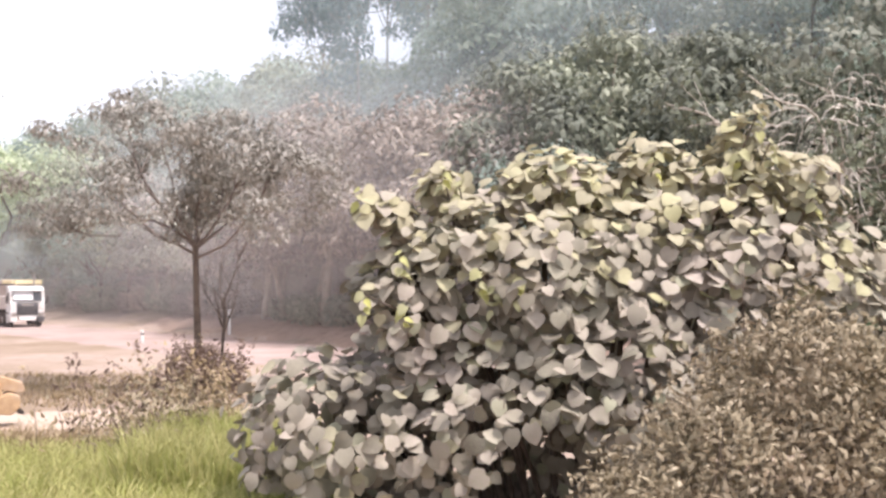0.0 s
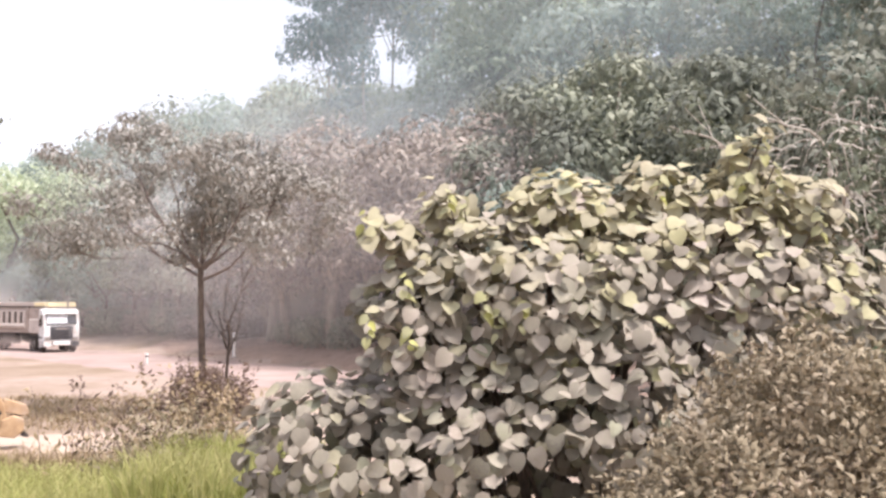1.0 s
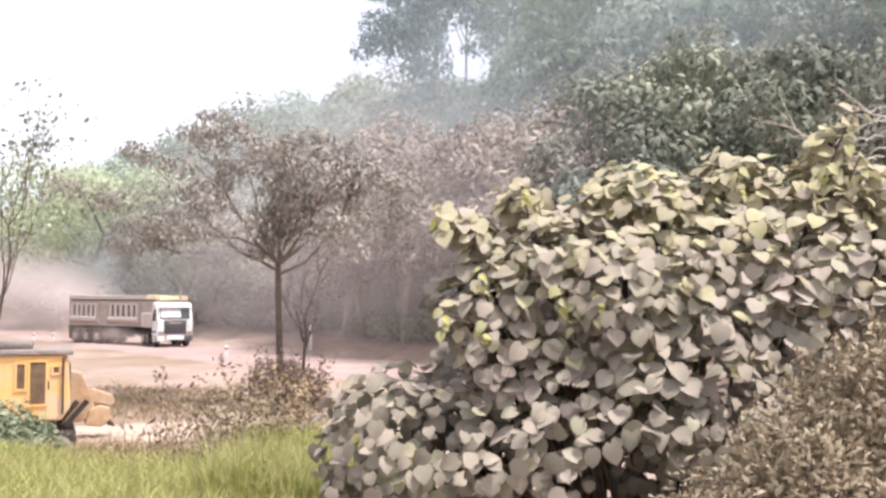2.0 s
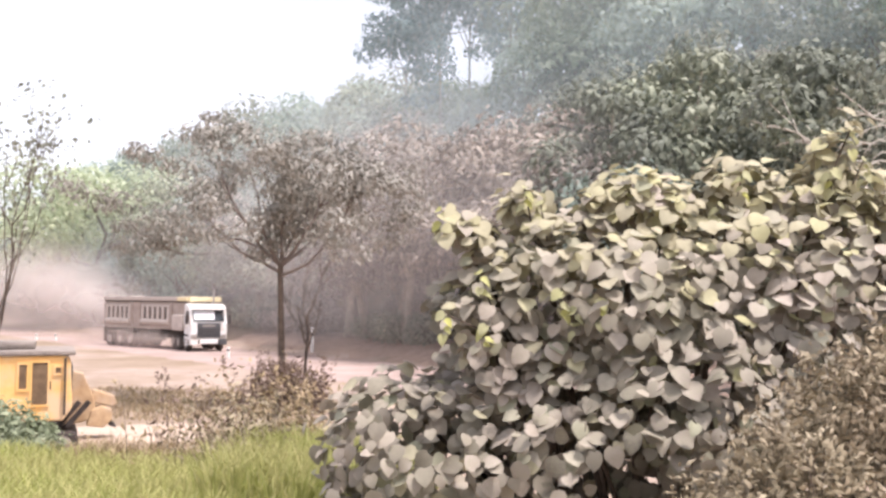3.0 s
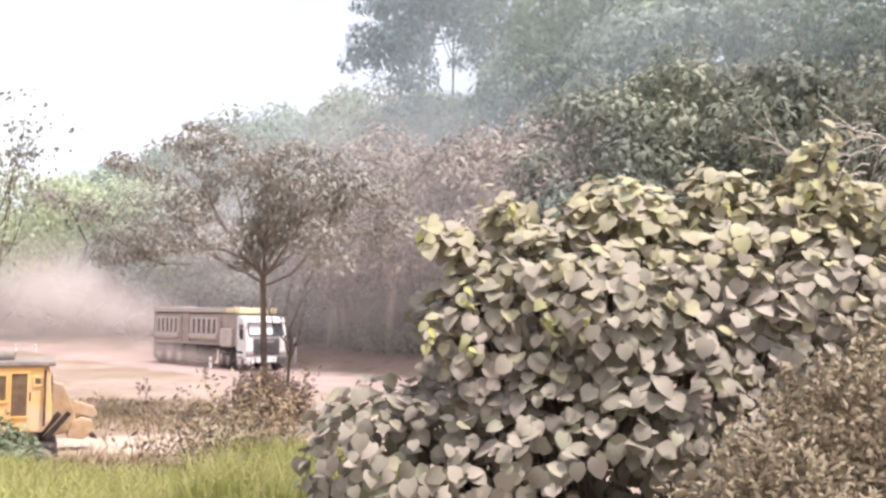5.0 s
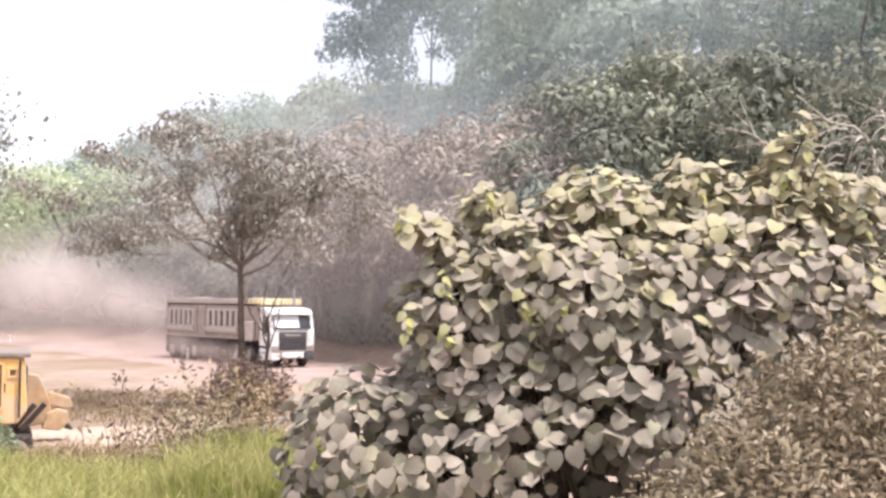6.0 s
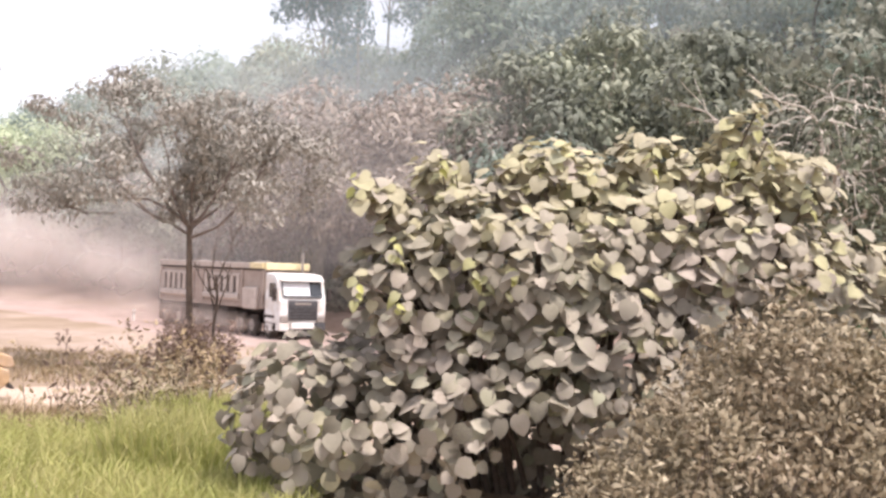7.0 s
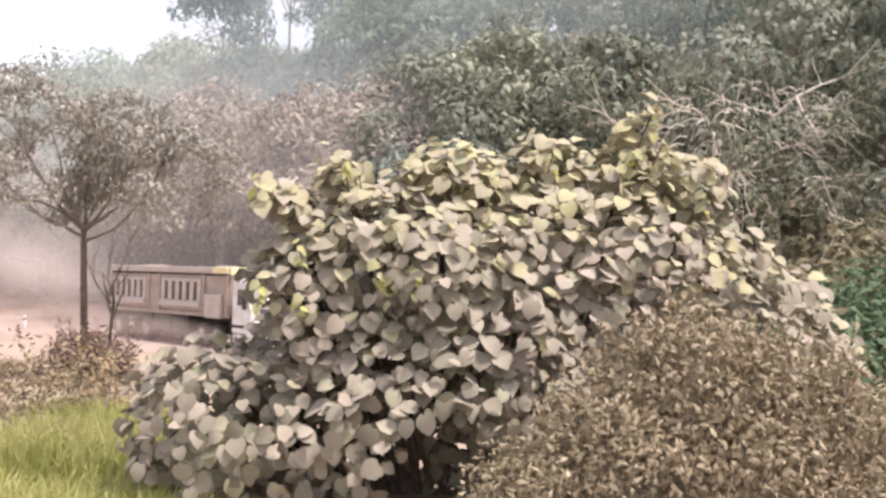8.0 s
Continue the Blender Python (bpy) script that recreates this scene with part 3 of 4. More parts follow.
def woods():
    """The wooded hill behind the road: kinds of trees, then a loop of copies in uneven rows."""
    r = rng(11)
    g = "trees of the wooded hill"
    kinds = [
        hill_tree("hill_tree", 21, "grey-green broadleaf tree with a dusty crown", M_GREY_GREEN, M_PALE_BARK, g),
        hill_tree("hill_tree", 22, "dusty brown broadleaf tree on the hillside", M_DUSTY_TREE, M_PALE_BARK, g, droop=0.3, width=0.42),
        hill_tree("hill_tree", 23, "green broadleaf tree with a rounded crown", M_DEEP, M_BARK, g),
        hill_tree("hill_tree", 24, "far hillside tree with haze put into its pale green leaves", M_BLUE_GREEN, M_BARK, g, centre=4.0),
        hill_tree("hill_tree", 25, "grey-green tree with a loose upright crown", M_GREY_GREEN, M_PALE_BARK, g, radii=(2.0, 2.0, 2.7), centre=4.2, lobes=14, lobe=(0.6, 1.0)),
    ]
    far = [
        hill_tree("hill_tree", 26, "grey-green broadleaf tree high on the hillside", M_GREY_GREEN, M_PALE_BARK, g, radii=(2.6, 2.6, 2.5), centre=4.2, count=5000, leaf=0.27),
        hill_tree("hill_tree", 27, "green broadleaf tree high on the hillside", M_GREEN, M_BARK, g, radii=(2.6, 2.6, 2.5), centre=4.2, count=5000, leaf=0.27),
        hill_tree("hill_tree", 28, "far hillside tree with haze put into its pale blue-green leaves", M_BLUE_GREEN, M_BARK, g, radii=(2.6, 2.6, 2.6), centre=4.3, count=5000, leaf=0.27),
    ]
    used = set()
    for s, gap in ((9, 4.2), (13.5, 4.6), (19, 5.2), (26, 5.6), (35, 6.6), (47, 8.0)):
        u = -170.0 + r.random_sample() * 3
        while u < 36:
            x, y = ROAD_AT + ROAD_ALONG * (u + r.uniform(-1, 1)) + ROAD_ACROSS * (s + r.uniform(-1.4, 1.4))
            if y > 12 and -0.66 < x / y < 0.85 and not (s < 12 and 10 < u < 21):
                if s > 23 or u < -45:
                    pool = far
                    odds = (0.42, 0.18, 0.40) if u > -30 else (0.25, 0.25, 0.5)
                else:
                    pool = kinds
                    odds = (0.34, 0.50, 0.03, 0.03, 0.10) if s < 16 else (0.50, 0.14, 0.12, 0.06, 0.18)
                    if -32 < u < -3 and s < 16:
                        odds = (0.05, 0.93, 0.0, 0.01, 0.01)
                    if u > 2:
                        odds = (0.58, 0.16, 0.05, 0.03, 0.18)
                k = int(r.choice(len(pool), p=odds))
                scale = r.uniform(1.4, 2.05) * (0.75 if s < 11 and not -24 < u < 3 else 1.0)
                scale = min(scale, crest(x, y) / 7.2)
                if scale > 0.6:
                    plant(pool[k], used, x, y, r.uniform(0, 6.28), scale)
            u += gap * r.uniform(0.8, 1.25) * (1.5 if u < -60 else 1.0)
    for bearing, y, rise in ((-0.50, 158, 0.150), (-0.46, 150, 0.163), (-0.42, 140, 0.172), (-0.37, 125, 0.188), (-0.33, 114, 0.205), (-0.29, 106, 0.214), (-0.25, 100, 0.220), (-0.21, 96, 0.238), (-0.165, 93, 0.250), (-0.12, 91, 0.24)):
        x = bearing * y
        scale = min(max((3.6 + rise * y - float(height(x, y))) / 7.4, 0.9), 2.6)
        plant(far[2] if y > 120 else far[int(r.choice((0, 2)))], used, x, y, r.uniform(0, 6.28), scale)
    for bearing, s, rise in ((-0.13, 9.5, 0.15), (-0.08, 10.5, 0.18), (-0.03, 10.0, 0.19), (0.02, 11.0, 0.195), (0.06, 10.0, 0.165), (-0.005, 14.0, 0.215), (-0.10, 14.5, 0.20)):
        base_at = ROAD_AT + ROAD_ACROSS * s
        u = (bearing * base_at[1] - base_at[0]) / (ROAD_ALONG[0] - bearing * ROAD_ALONG[1])
        x, y = base_at + ROAD_ALONG * u
        scale = min(max((3.6 + rise * y - float(height(x, y))) / 6.0, 0.9), 2.6)
        plant(kinds[1], used, x, y, r.uniform(0, 6.28), scale)
    for i, spare in enumerate(k for k in kinds + far if k not in used):
        x, y = ROAD_AT + ROAD_ALONG * (-38 - 7 * i) + ROAD_ACROSS * 31
        spare.matrix_basis = place(None, x, y, i, 1.4, 0.2)


def tall_grove():
    """The tall slim trees that stand up against the sky."""
    r = rng(5)
    first = hill_tree("tall_tree", 31, "tall slim tree against the sky, its leaves tinted blue-green for haze", M_RIDGE, M_PALE_BARK, "tall trees on the ridge", trunk=9.0, radii=(1.9, 1.9, 3.6), centre=10.4,
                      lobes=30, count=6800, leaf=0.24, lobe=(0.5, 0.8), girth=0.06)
    used = set()
    for x, y, k in ((-10.2, 80, 1.85), (-7.2, 79, 2.0), (-4.9, 83, 1.9), (-1.3, 80, 1.95)):
        plant(first, used, x, y, r.uniform(0, 6.28), k)
    full = hill_tree("ridge_tree", 33, "full-crowned tree on the ridge, its green leaves paled for haze", M_RIDGE_GREEN, M_PALE_BARK, "full-crowned trees on the ridge", radii=(2.4, 2.4, 3.6), centre=5.4, lobes=24,
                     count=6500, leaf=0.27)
    for x, y, k in ((2.8, 74, 2.3), (6.6, 71, 2.2), (10.8, 70, 2.3), (15.0, 67, 2.2), (19.5, 65, 2.2), (24.0, 62, 2.1), (28.5, 60, 2.1)):
        plant(full, used, x, y, r.uniform(0, 6.28), k)


def undergrowth():
    """Bushes at the foot of the wood and by the road."""
    r = rng(8)

    def bush(seed, label, material, size=0.16, count=2600):
        q = rng(seed)
        root = thing("bush", label, "bush", "bushes along the wood")
        lobes = [((q.uniform(-0.8, 0.8), q.uniform(-0.8, 0.8), q.uniform(0.5, 1.0)), (q.uniform(0.6, 1.0), q.uniform(0.6, 1.0), q.uniform(0.55, 0.95))) for _ in range(5)]
        p, n = ellipsoid_shell(q, lobes, count, 0.5)
        p = p + q.normal(size=p.shape) * 0.06
        m = mesh_from("foliage", *strewn(blade_leaf(0.55), p, n + q.normal(size=p.shape) * 0.6 + (0, 0, 0.4), q.normal(size=p.shape) + (0, 0, -0.5),
                                         size * (0.6 + 0.8 * q.random_sample(len(p)))), material)
        part("foliage", m, material, root)
        paths = [[((0, 0, -0.1), 0.03), (tuple(Vector(l[0]) * 0.6), 0.02), (l[0], 0.008)] for l in lobes]
        part("stems", mesh_from("stems", *tubes(paths, 5), M_BARK, True), M_BARK, root)
        return root

    kinds = [bush(1, "dust-covered brown bush at the wood's edge", M_DUSTY_TREE), bush(2, "grey-green dusty bush at the wood's edge", M_GREY_GREEN),
             bush(3, "low green bush beside the road", M_GREEN)]
    spots = []
    for s in (9.6, 12.0):
        u = -80.0
        while u < 34:
            x, y = ROAD_AT + ROAD_ALONG * u + ROAD_ACROSS * (s + r.uniform(-0.8, 0.8))
            if y > 12 and abs(x / y) < 0.72 and not -0.20 < x / y < -0.14 and not 8 < u < 22:
                spots.append((0 if r.random_sample() < (0.95 if -32 < u < 3 else 0.5) else 1, x, y, r.uniform(0.8, 1.6)))
            u += r.uniform(2.2, 4.0)
    spots += [(1, -7.0, 57.0, 1.5), (1, -5.4, 56.0, 1.3), (1, -9.5, 60, 1.2)]
    used = set()
    for k, x, y, scale in spots:
        plant(kinds[k], used, x, y, r.uniform(0, 6.28), scale, 0.0)


def broadleaf_shrub():
    """The big shrub with heart-shaped leaves before the camera."""
    r = rng(3)
    root = thing("broadleaf_shrub", "large shrub of dust-coated heart-shaped leaves with pale green shoots", "shrub", at=(0, 7.3, 0))
    lobes = [((0.28, 0.0, 3.82), (0.58, 0.55, 0.50)), ((-0.12, -0.1, 3.45), (0.55, 0.5, 0.33)), ((0.75, 0.0, 3.5), (0.85, 0.8, 0.78)), ((1.4, 0.1, 3.55), (0.9, 0.8, 0.78)),
             ((2.1, 0.1, 3.5), (0.95, 0.8, 0.82)), ((2.75, 0.15, 3.35), (0.85, 0.75, 0.85)), ((2.31, 0.0, 4.44), (0.18, 0.2, 0.48)), ((2.33, 0.0, 4.2), (0.3, 0.3, 0.26)), ((0.02, 0.0, 4.33), (0.22, 0.22, 0.22)),
             ((-0.55, 0.0, 2.38), (1.04, 0.85, 0.60)), ((0.55, -0.25, 2.4), (1.0, 0.8, 0.85)), ((1.4, -0.2, 2.7), (1.0, 0.8, 0.9)), ((1.58, 0.0, 4.42), (0.26, 0.28, 0.26)),
             ((0.75, 0.0, 4.30), (0.32, 0.36, 0.25)), ((3.4, 0.2, 2.84), (0.82, 0.7, 0.84)), ((0.3, 0.0, 2.95), (0.85, 0.6, 0.6)), ((1.1, 0.0, 4.28), (0.2, 0.25, 0.22)),
             ((1.92, 0.0, 4.33), (0.2, 0.25, 0.24)), ((2.78, 0.1, 4.28), (0.24, 0.26, 0.26)), ((-1.0, -0.1, 2.75), (0.4, 0.4, 0.26)), ((-0.3, -0.1, 4.0), (0.2, 0.2, 0.15)), ((-0.52, -0.25, 4.17), (0.12, 0.12, 0.09)),
             ((-0.45, -0.15, 3.52), (0.26, 0.3, 0.2)), ((-0.36, -0.15, 4.1), (0.22, 0.22, 0.12)), ((-0.3, -0.1, 3.75), (0.2, 0.25, 0.14))]
    p, n = ellipsoid_shell(r, lobes, 15500, 0.4)
    core, core_n = ellipsoid_shell(r, [(c, tuple(0.72 * a for a in s)) for c, s in lobes], 3600, 0.3)
    back, back_n = ellipsoid_shell(r, [((0.85, 0.62, 1.95), (1.25, 0.36, 1.1)), ((0.0, 0.55, 2.75), (0.9, 0.3, 0.5))], 5200, 0.3)
    p, n = np.concatenate([p, core, back]), np.concatenate([n, core_n, back_n])
    keep = (p[:, 1] < 0.55) | (p[:, 2] < 2.9)
    for hx, hz, hr in ((0.72, 2.36, 0.34), (1.02, 2.08, 0.42), (0.5, 2.02, 0.3), (2.36, 3.33, 0.2)):
        keep &= ((p[:, 0] - hx) ** 2 + (p[:, 2] - hz) ** 2 > hr * hr * (0.7 + 0.5 * r.random_sample(len(p)))) | (p[:, 1] > 0.25)
    keep &= (p[:, 0] > 0.7) | (p[:, 2] > 2.95) | (r.random_sample(len(p)) < 0.56)
    p, n = p[keep], n[keep]
    lump = np.array([noise.noise(Vector(q * 2.6)) + 0.5 * noise.noise(Vector(q * 6.0)) for q in p])
    p = p + n * (0.25 * lump)[:, None] + r.normal(size=p.shape) * 0.04
    normal = n * 0.5 + r.normal(size=p.shape) * 0.36 + np.array((0.05, -0.3, 0.85))
    normal[:, 2] -= 0.45 * np.clip((3.1 - p[:, 2]) / 0.5, 0, 1)
    tip = r.normal(size=p.shape) * 0.65 + np.array((-0.1, -0.3, -0.7)) + n * 0.35
    size = 0.116 * (0.68 + 0.55 * r.random_sample(len(p)))
    # the leaves that stand most freely are pieces of their own
    front = np.argsort(p[:, 1] + 0.25 * r.random_sample(len(p)))
    single, rest = front[:280], front[280:]
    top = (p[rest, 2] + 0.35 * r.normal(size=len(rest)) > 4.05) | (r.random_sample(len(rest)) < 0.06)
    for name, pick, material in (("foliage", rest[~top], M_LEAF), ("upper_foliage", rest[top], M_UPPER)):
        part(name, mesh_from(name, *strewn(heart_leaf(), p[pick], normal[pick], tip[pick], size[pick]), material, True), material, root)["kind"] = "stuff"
    shapes = [mesh_from("leaf", *heart_leaf(w, d, f), M_LEAF_ONE, True) for w, d, f in ((1.0, 0.3, 0.12), (0.9, 0.45, 0.2), (1.08, 0.2, 0.05))]
    young = [mesh_from("young_leaf", *heart_leaf(w, d, f), M_YOUNG, True) for w, d, f in ((0.95, 0.25, 0.2), (0.85, 0.4, 0.3))]

    def leaf(name, me, at, nrm, way, s):
        x, y, z = leaf_axes(nrm[None], way[None])
        ob = new(name, me)
        ob.parent = root
        ob.matrix_basis = Matrix.Translation(at) @ Matrix((x[0], y[0], z[0])).transposed().to_4x4() @ Matrix.Diagonal((s, s, s, 1))

    for i in single:
        leaf("leaf", shapes[i % 3], p[i], normal[i], tip[i], size[i])
    shoots = [(-0.62, 4.26), (0.0, 4.42), (0.12, 4.3), (0.74, 4.42), (1.57, 4.52), (2.33, 4.84), (2.42, 4.62), (2.2, 4.55), (0.25, 3.66), (0.5, 3.6), (-0.3, 3.78), (1.0, 4.3),
              (-0.26, 3.42), (0.9, 3.2), (2.75, 4.25), (0.35, 3.52), (-0.55, 3.5), (1.4, 4.3)]
    stems = []
    for x, z in shoots:
        y = -0.72 if z < 3.9 else -0.3
        foot = (x * 0.85 + 0.15, 0.1, z - 0.8) if x > -0.5 else (x + 0.5, 0.0, z - 0.35)
        stems.append([(foot, 0.012), (((x + foot[0]) / 2, (y + foot[1]) * 0.6, (z + foot[2]) / 2 + 0.05), 0.009), ((x, y, z), 0.005)])
        for k in range(4):
            a = r.uniform(0, 6.28)
            leaf("young_leaf", young[k % 2], np.array((x, y, z - 0.05 * k)), np.array((math.cos(a) * 0.5, -0.6 + 0.3 * math.sin(a), 0.6)),
                 np.array((math.cos(a), math.sin(a) * 0.6 - 0.2, 0.25 - 0.2 * k)), r.uniform(0.06, 0.11))
    for path in stems:
        part("shoot", mesh_from("shoot", *tubes([path], 5), M_BARK, True), M_BARK, root)
    for (cx, cy, cz), _ in lobes:
        bx = 1.0 + (cx - 1.0) * 0.45
        path = [((bx, 0.2, float(height(bx, 7.3)) - 0.1), 0.03), ((bx * 0.6 + cx * 0.4, 0.15, cz * 0.5 + 0.9), 0.022), ((cx, cy, cz + 0.1), 0.012)]
        part("stem", mesh_from("stem", *tubes([path], 6), M_BARK, True), M_BARK, root)


def dry_shrub():
    """The brown small-leaved shrub that stands close to the camera."""
    r = rng(4)
    root = thing("dry_shrub", "dense brown shrub of small withered leaves beside the broadleaf shrub", "shrub", at=(0, 5.1, -0.1))
    lobes = [((2.0, 0.2, 2.78), (0.48, 0.5, 0.62)), ((1.6, 0.1, 2.38), (0.58, 0.5, 0.66)), ((2.45, 0.2, 2.55), (0.65, 0.5, 0.7)), ((2.95, 0.2, 2.25), (0.6, 0.5, 0.7)),
             ((1.2, 0.0, 2.05), (0.42, 0.5, 0.6)), ((2.0, -0.1, 1.9), (1.3, 0.6, 0.5))]
    p, n = ellipsoid_shell(r, lobes, 74000, 0.45)
    lump = np.array([noise.noise(Vector(q * 3.5)) for q in p])
    p = p + n * (0.2 * lump)[:, None]
    crest = np.where(n[:, 2] > 0.25)[0]
    sprig = r.choice(crest, 420)
    rise = unit(n[sprig] * 0.5 + r.normal(size=(420, 3)) * 0.25 + (0, 0, 0.9)) * r.uniform(0.12, 0.38, (420, 1))
    along = r.random_sample((420, 14, 1))
    sp = (p[sprig][:, None] + rise[:, None] * along + r.normal(size=(420, 14, 3)) * 0.014).reshape(-1, 3)
    p, n = np.concatenate([p, sp]), np.concatenate([n, np.repeat(n[sprig], 14, axis=0)])
    p[:-len(sp)] = p[:-len(sp)] + n[:-len(sp)] * (0.10 * np.abs(r.normal(size=(len(p) - len(sp), 1)))) + r.normal(size=(len(p) - len(sp), 3)) * 0.03
    size = 0.051 * (0.5 + r.random_sample(len(p)))
    part("foliage", mesh_from("foliage", *strewn(blade_leaf(0.42, 0.3), p, n * 0.6 + r.normal(size=p.shape) * 0.7, r.normal(size=p.shape) + (0, 0, 0.5), size), M_DRY), M_DRY, root)["kind"] = "stuff"
    twigs = []
    for i in r.choice(len(p), 260):
        a, b = Vector(p[i]), Vector(p[i] + n[i] * 0.06 + np.array((0, 0, 0.06)))
        foot = a + Vector(r.normal(size=3)) * 0.12 + Vector((0, 0.1, -0.35))
        if len(twigs) % 2:
            b = a + Vector(r.normal(size=3)) * 0.03 + Vector((0, 0, 0.22))
        twigs.append([(tuple(foot), 0.004), (tuple(a.lerp(foot, 0.4)), 0.003), (tuple(b), 0.0015)])
    part("twig_tangle", mesh_from("twig_tangle", *tubes(twigs, 4), M_BARK), M_BARK, root)["kind"] = "stuff"
    part("stem", mesh_from("stem", *tubes([[((2.0, 0.2, 1.6), 0.04), ((2.0, 0.2, 2.0), 0.03), ((1.9, 0.2, 2.5), 0.012)]], 6), M_BARK), M_BARK, root)


def blades(name, label, r, area, count, tall, material, width=0.012, category="grass", lean=0.35):
    """Upright blades over an area (x0, x1, y0, y1)."""
    x = r.uniform(area[0], area[1], count)
    y = r.uniform(area[2], area[3], count)
    keep = np.array([noise.noise(Vector((a * 0.7, b * 0.7, 5.0))) > -0.55 for a, b in zip(x, y)])
    x, y = x[keep], y[keep]
    p = np.stack([x, y, height(x, y) - 0.02], 1)
    d = np.stack([r.normal(size=len(x)) * lean, r.normal(size=len(x)) * lean, np.ones(len(x))], 1)
    h = tall * (0.45 + 0.75 * r.random_sample(len(x)))
    side = unit(np.stack([np.ones(len(x)), r.normal(size=len(x)) * 0.6, np.zeros(len(x))], 1)) * width
    bend = np.stack([d[:, 0], d[:, 1], -0.35 * np.ones(len(x))], 1) * 0.35
    v = np.stack([p - side, p + side, p + d * h[:, None] * 0.55 + side * 0.8, p + d * h[:, None] * 0.55 - side * 0.8, p + (d + bend) * h[:, None]], 1)
    o = (np.arange(len(x)) * 5)[:, None]
    faces = np.concatenate([o + (0, 1, 2), o + (0, 2, 3), o + (3, 2, 4)])
    return tagged(new(name, mesh_from(name, v.reshape(-1, 3), faces, material)), label, category, kind="stuff")


def weeds(name, label, r, spots, tall, material, leaf=0.05):
    """Tall stalks with small leaves and seed heads."""
    root = thing(name, label, "weed", kind="stuff")
    paths, pts = [], []
    for x, y in spots:
        z = float(height(x, y))
        h = tall * r.uniform(0.3, 1.15)
        dx, dy = r.normal(0, 0.24, 2)
        path = [((x, y, z - 0.05), 0.005)] + [((x + dx * h * k * k, y + dy * h * k * k, z + h * k), 0.005 * (1.1 - k)) for k in (0.35, 0.7, 1.0)]
        paths.append(path)
        for k in r.uniform(0.03, 1.0, 30):
            pts.append((x + dx * h * k * k + r.normal(0, 0.04 + 0.09 * (1 - k)), y + dy * h * k * k + r.normal(0, 0.04 + 0.09 * (1 - k)), z + h * k))
    pts = np.array(pts)
    part("stalks", mesh_from("stalks", *tubes(paths, 4), M_BARK), M_BARK, root)
    m = mesh_from("leaves", *strewn(blade_leaf(0.4), pts, r.normal(size=pts.shape) + (0, -0.3, 0.5), r.normal(size=pts.shape) + (0, 0, 0.5), leaf * (0.5 + r.random_sample(len(pts)))), material)
    part("leaves", m, material, root)


def foreground_growth():
    r = rng(9)
    blades("grass", "bright yellow-green grass on the near bank", r, (-7.5, -0.8, 6.0, 10.2), 27000, 0.25, M_GRASS, 0.006)
    blades("grass", "tall yellow-green grass tuft beside the broadleaf shrub", r, (-2.7, -1.1, 7.8, 9.8), 5000, 0.55, M_GRASS, 0.008, lean=0.25)
    blades("dry_grass", "faded grass turning to straw along the bank's edge", r, (-5.0, -1.0, 9.8, 11.4), 2200, 0.34, M_STRAW, 0.008, lean=0.5)
    weeds("tall_weeds", "leafy green-brown weeds standing in the near grass", r, [(r.normal(-2.75, 0.36), r.uniform(8.8, 10.6)) for _ in range(60)], 0.8, M_DRY, 0.07)
    weeds("tall_weeds", "withered brown weeds standing in the near grass", r, [(r.normal(-2.6, 0.42), r.uniform(9.2, 11.2)) for _ in range(60)], 1.05, M_STRAW, 0.07)
    blades("dry_grass", "dry brown grass patch between the track and the road", r, (-21, -9.5, 27, 36), 5500, 0.26, M_STRAW, 0.013)
    blades("dry_grass", "dry straw grass on the slope of the bank", r, (-4.5, -1.0, 11.0, 16.0), 1500, 0.55, M_STRAW, 0.01, lean=0.55)
    spots = [(r.normal(-3.8, 0.5), r.uniform(11.0, 15.5)) for _ in range(34)] + [(r.normal(-2.9, 0.45), r.uniform(10.5, 13.0)) for _ in range(50)]
    weeds("tall_weeds", "dark brown withered weeds on the bank", r, [(r.normal(-3.75, 0.45), r.uniform(10.8, 15.0)) for _ in range(50)], 1.2, M_RED_DRY, 0.09)
    weeds("tall_weeds", "reddish-brown dry stalks round the roadside tree's foot", r, [(r.normal(-7.45, 0.65), r.uniform(28.6, 29.6)) for _ in range(75)], 1.9, M_RED_DRY, 0.17)
    weeds("tall_weeds", "tall brown dried weeds with seed heads on the bank", r, spots, 1.2, M_STRAW, 0.08)


def leafy_bush(name, label, at, lobes, count, size, material, seed, template=None):
    q = rng(seed)
    root = thing(name, label, "bush", at=at)
    p, n = ellipsoid_shell(q, lobes, count, 0.5)
    p = p + q.normal(size=p.shape) * size * 0.5
    m = mesh_from("foliage", *strewn(template or blade_leaf(0.45), p, n + q.normal(size=p.shape) * 0.6 + (0, 0, 0.3), q.normal(size=p.shape) + (0, 0, 0.2),
                                     size * (0.6 + 0.8 * q.random_sample(len(p)))), material)
    part("foliage", m, material, root)
    paths = [[((l[0][0] * 0.3, 0, -0.3), 0.02), (tuple(Vector(l[0]) * 0.7), 0.014), (l[0], 0.006)] for l in lobes]
    part("stems", mesh_from("stems", *tubes(paths, 5), M_BARK, True), M_BARK, root)


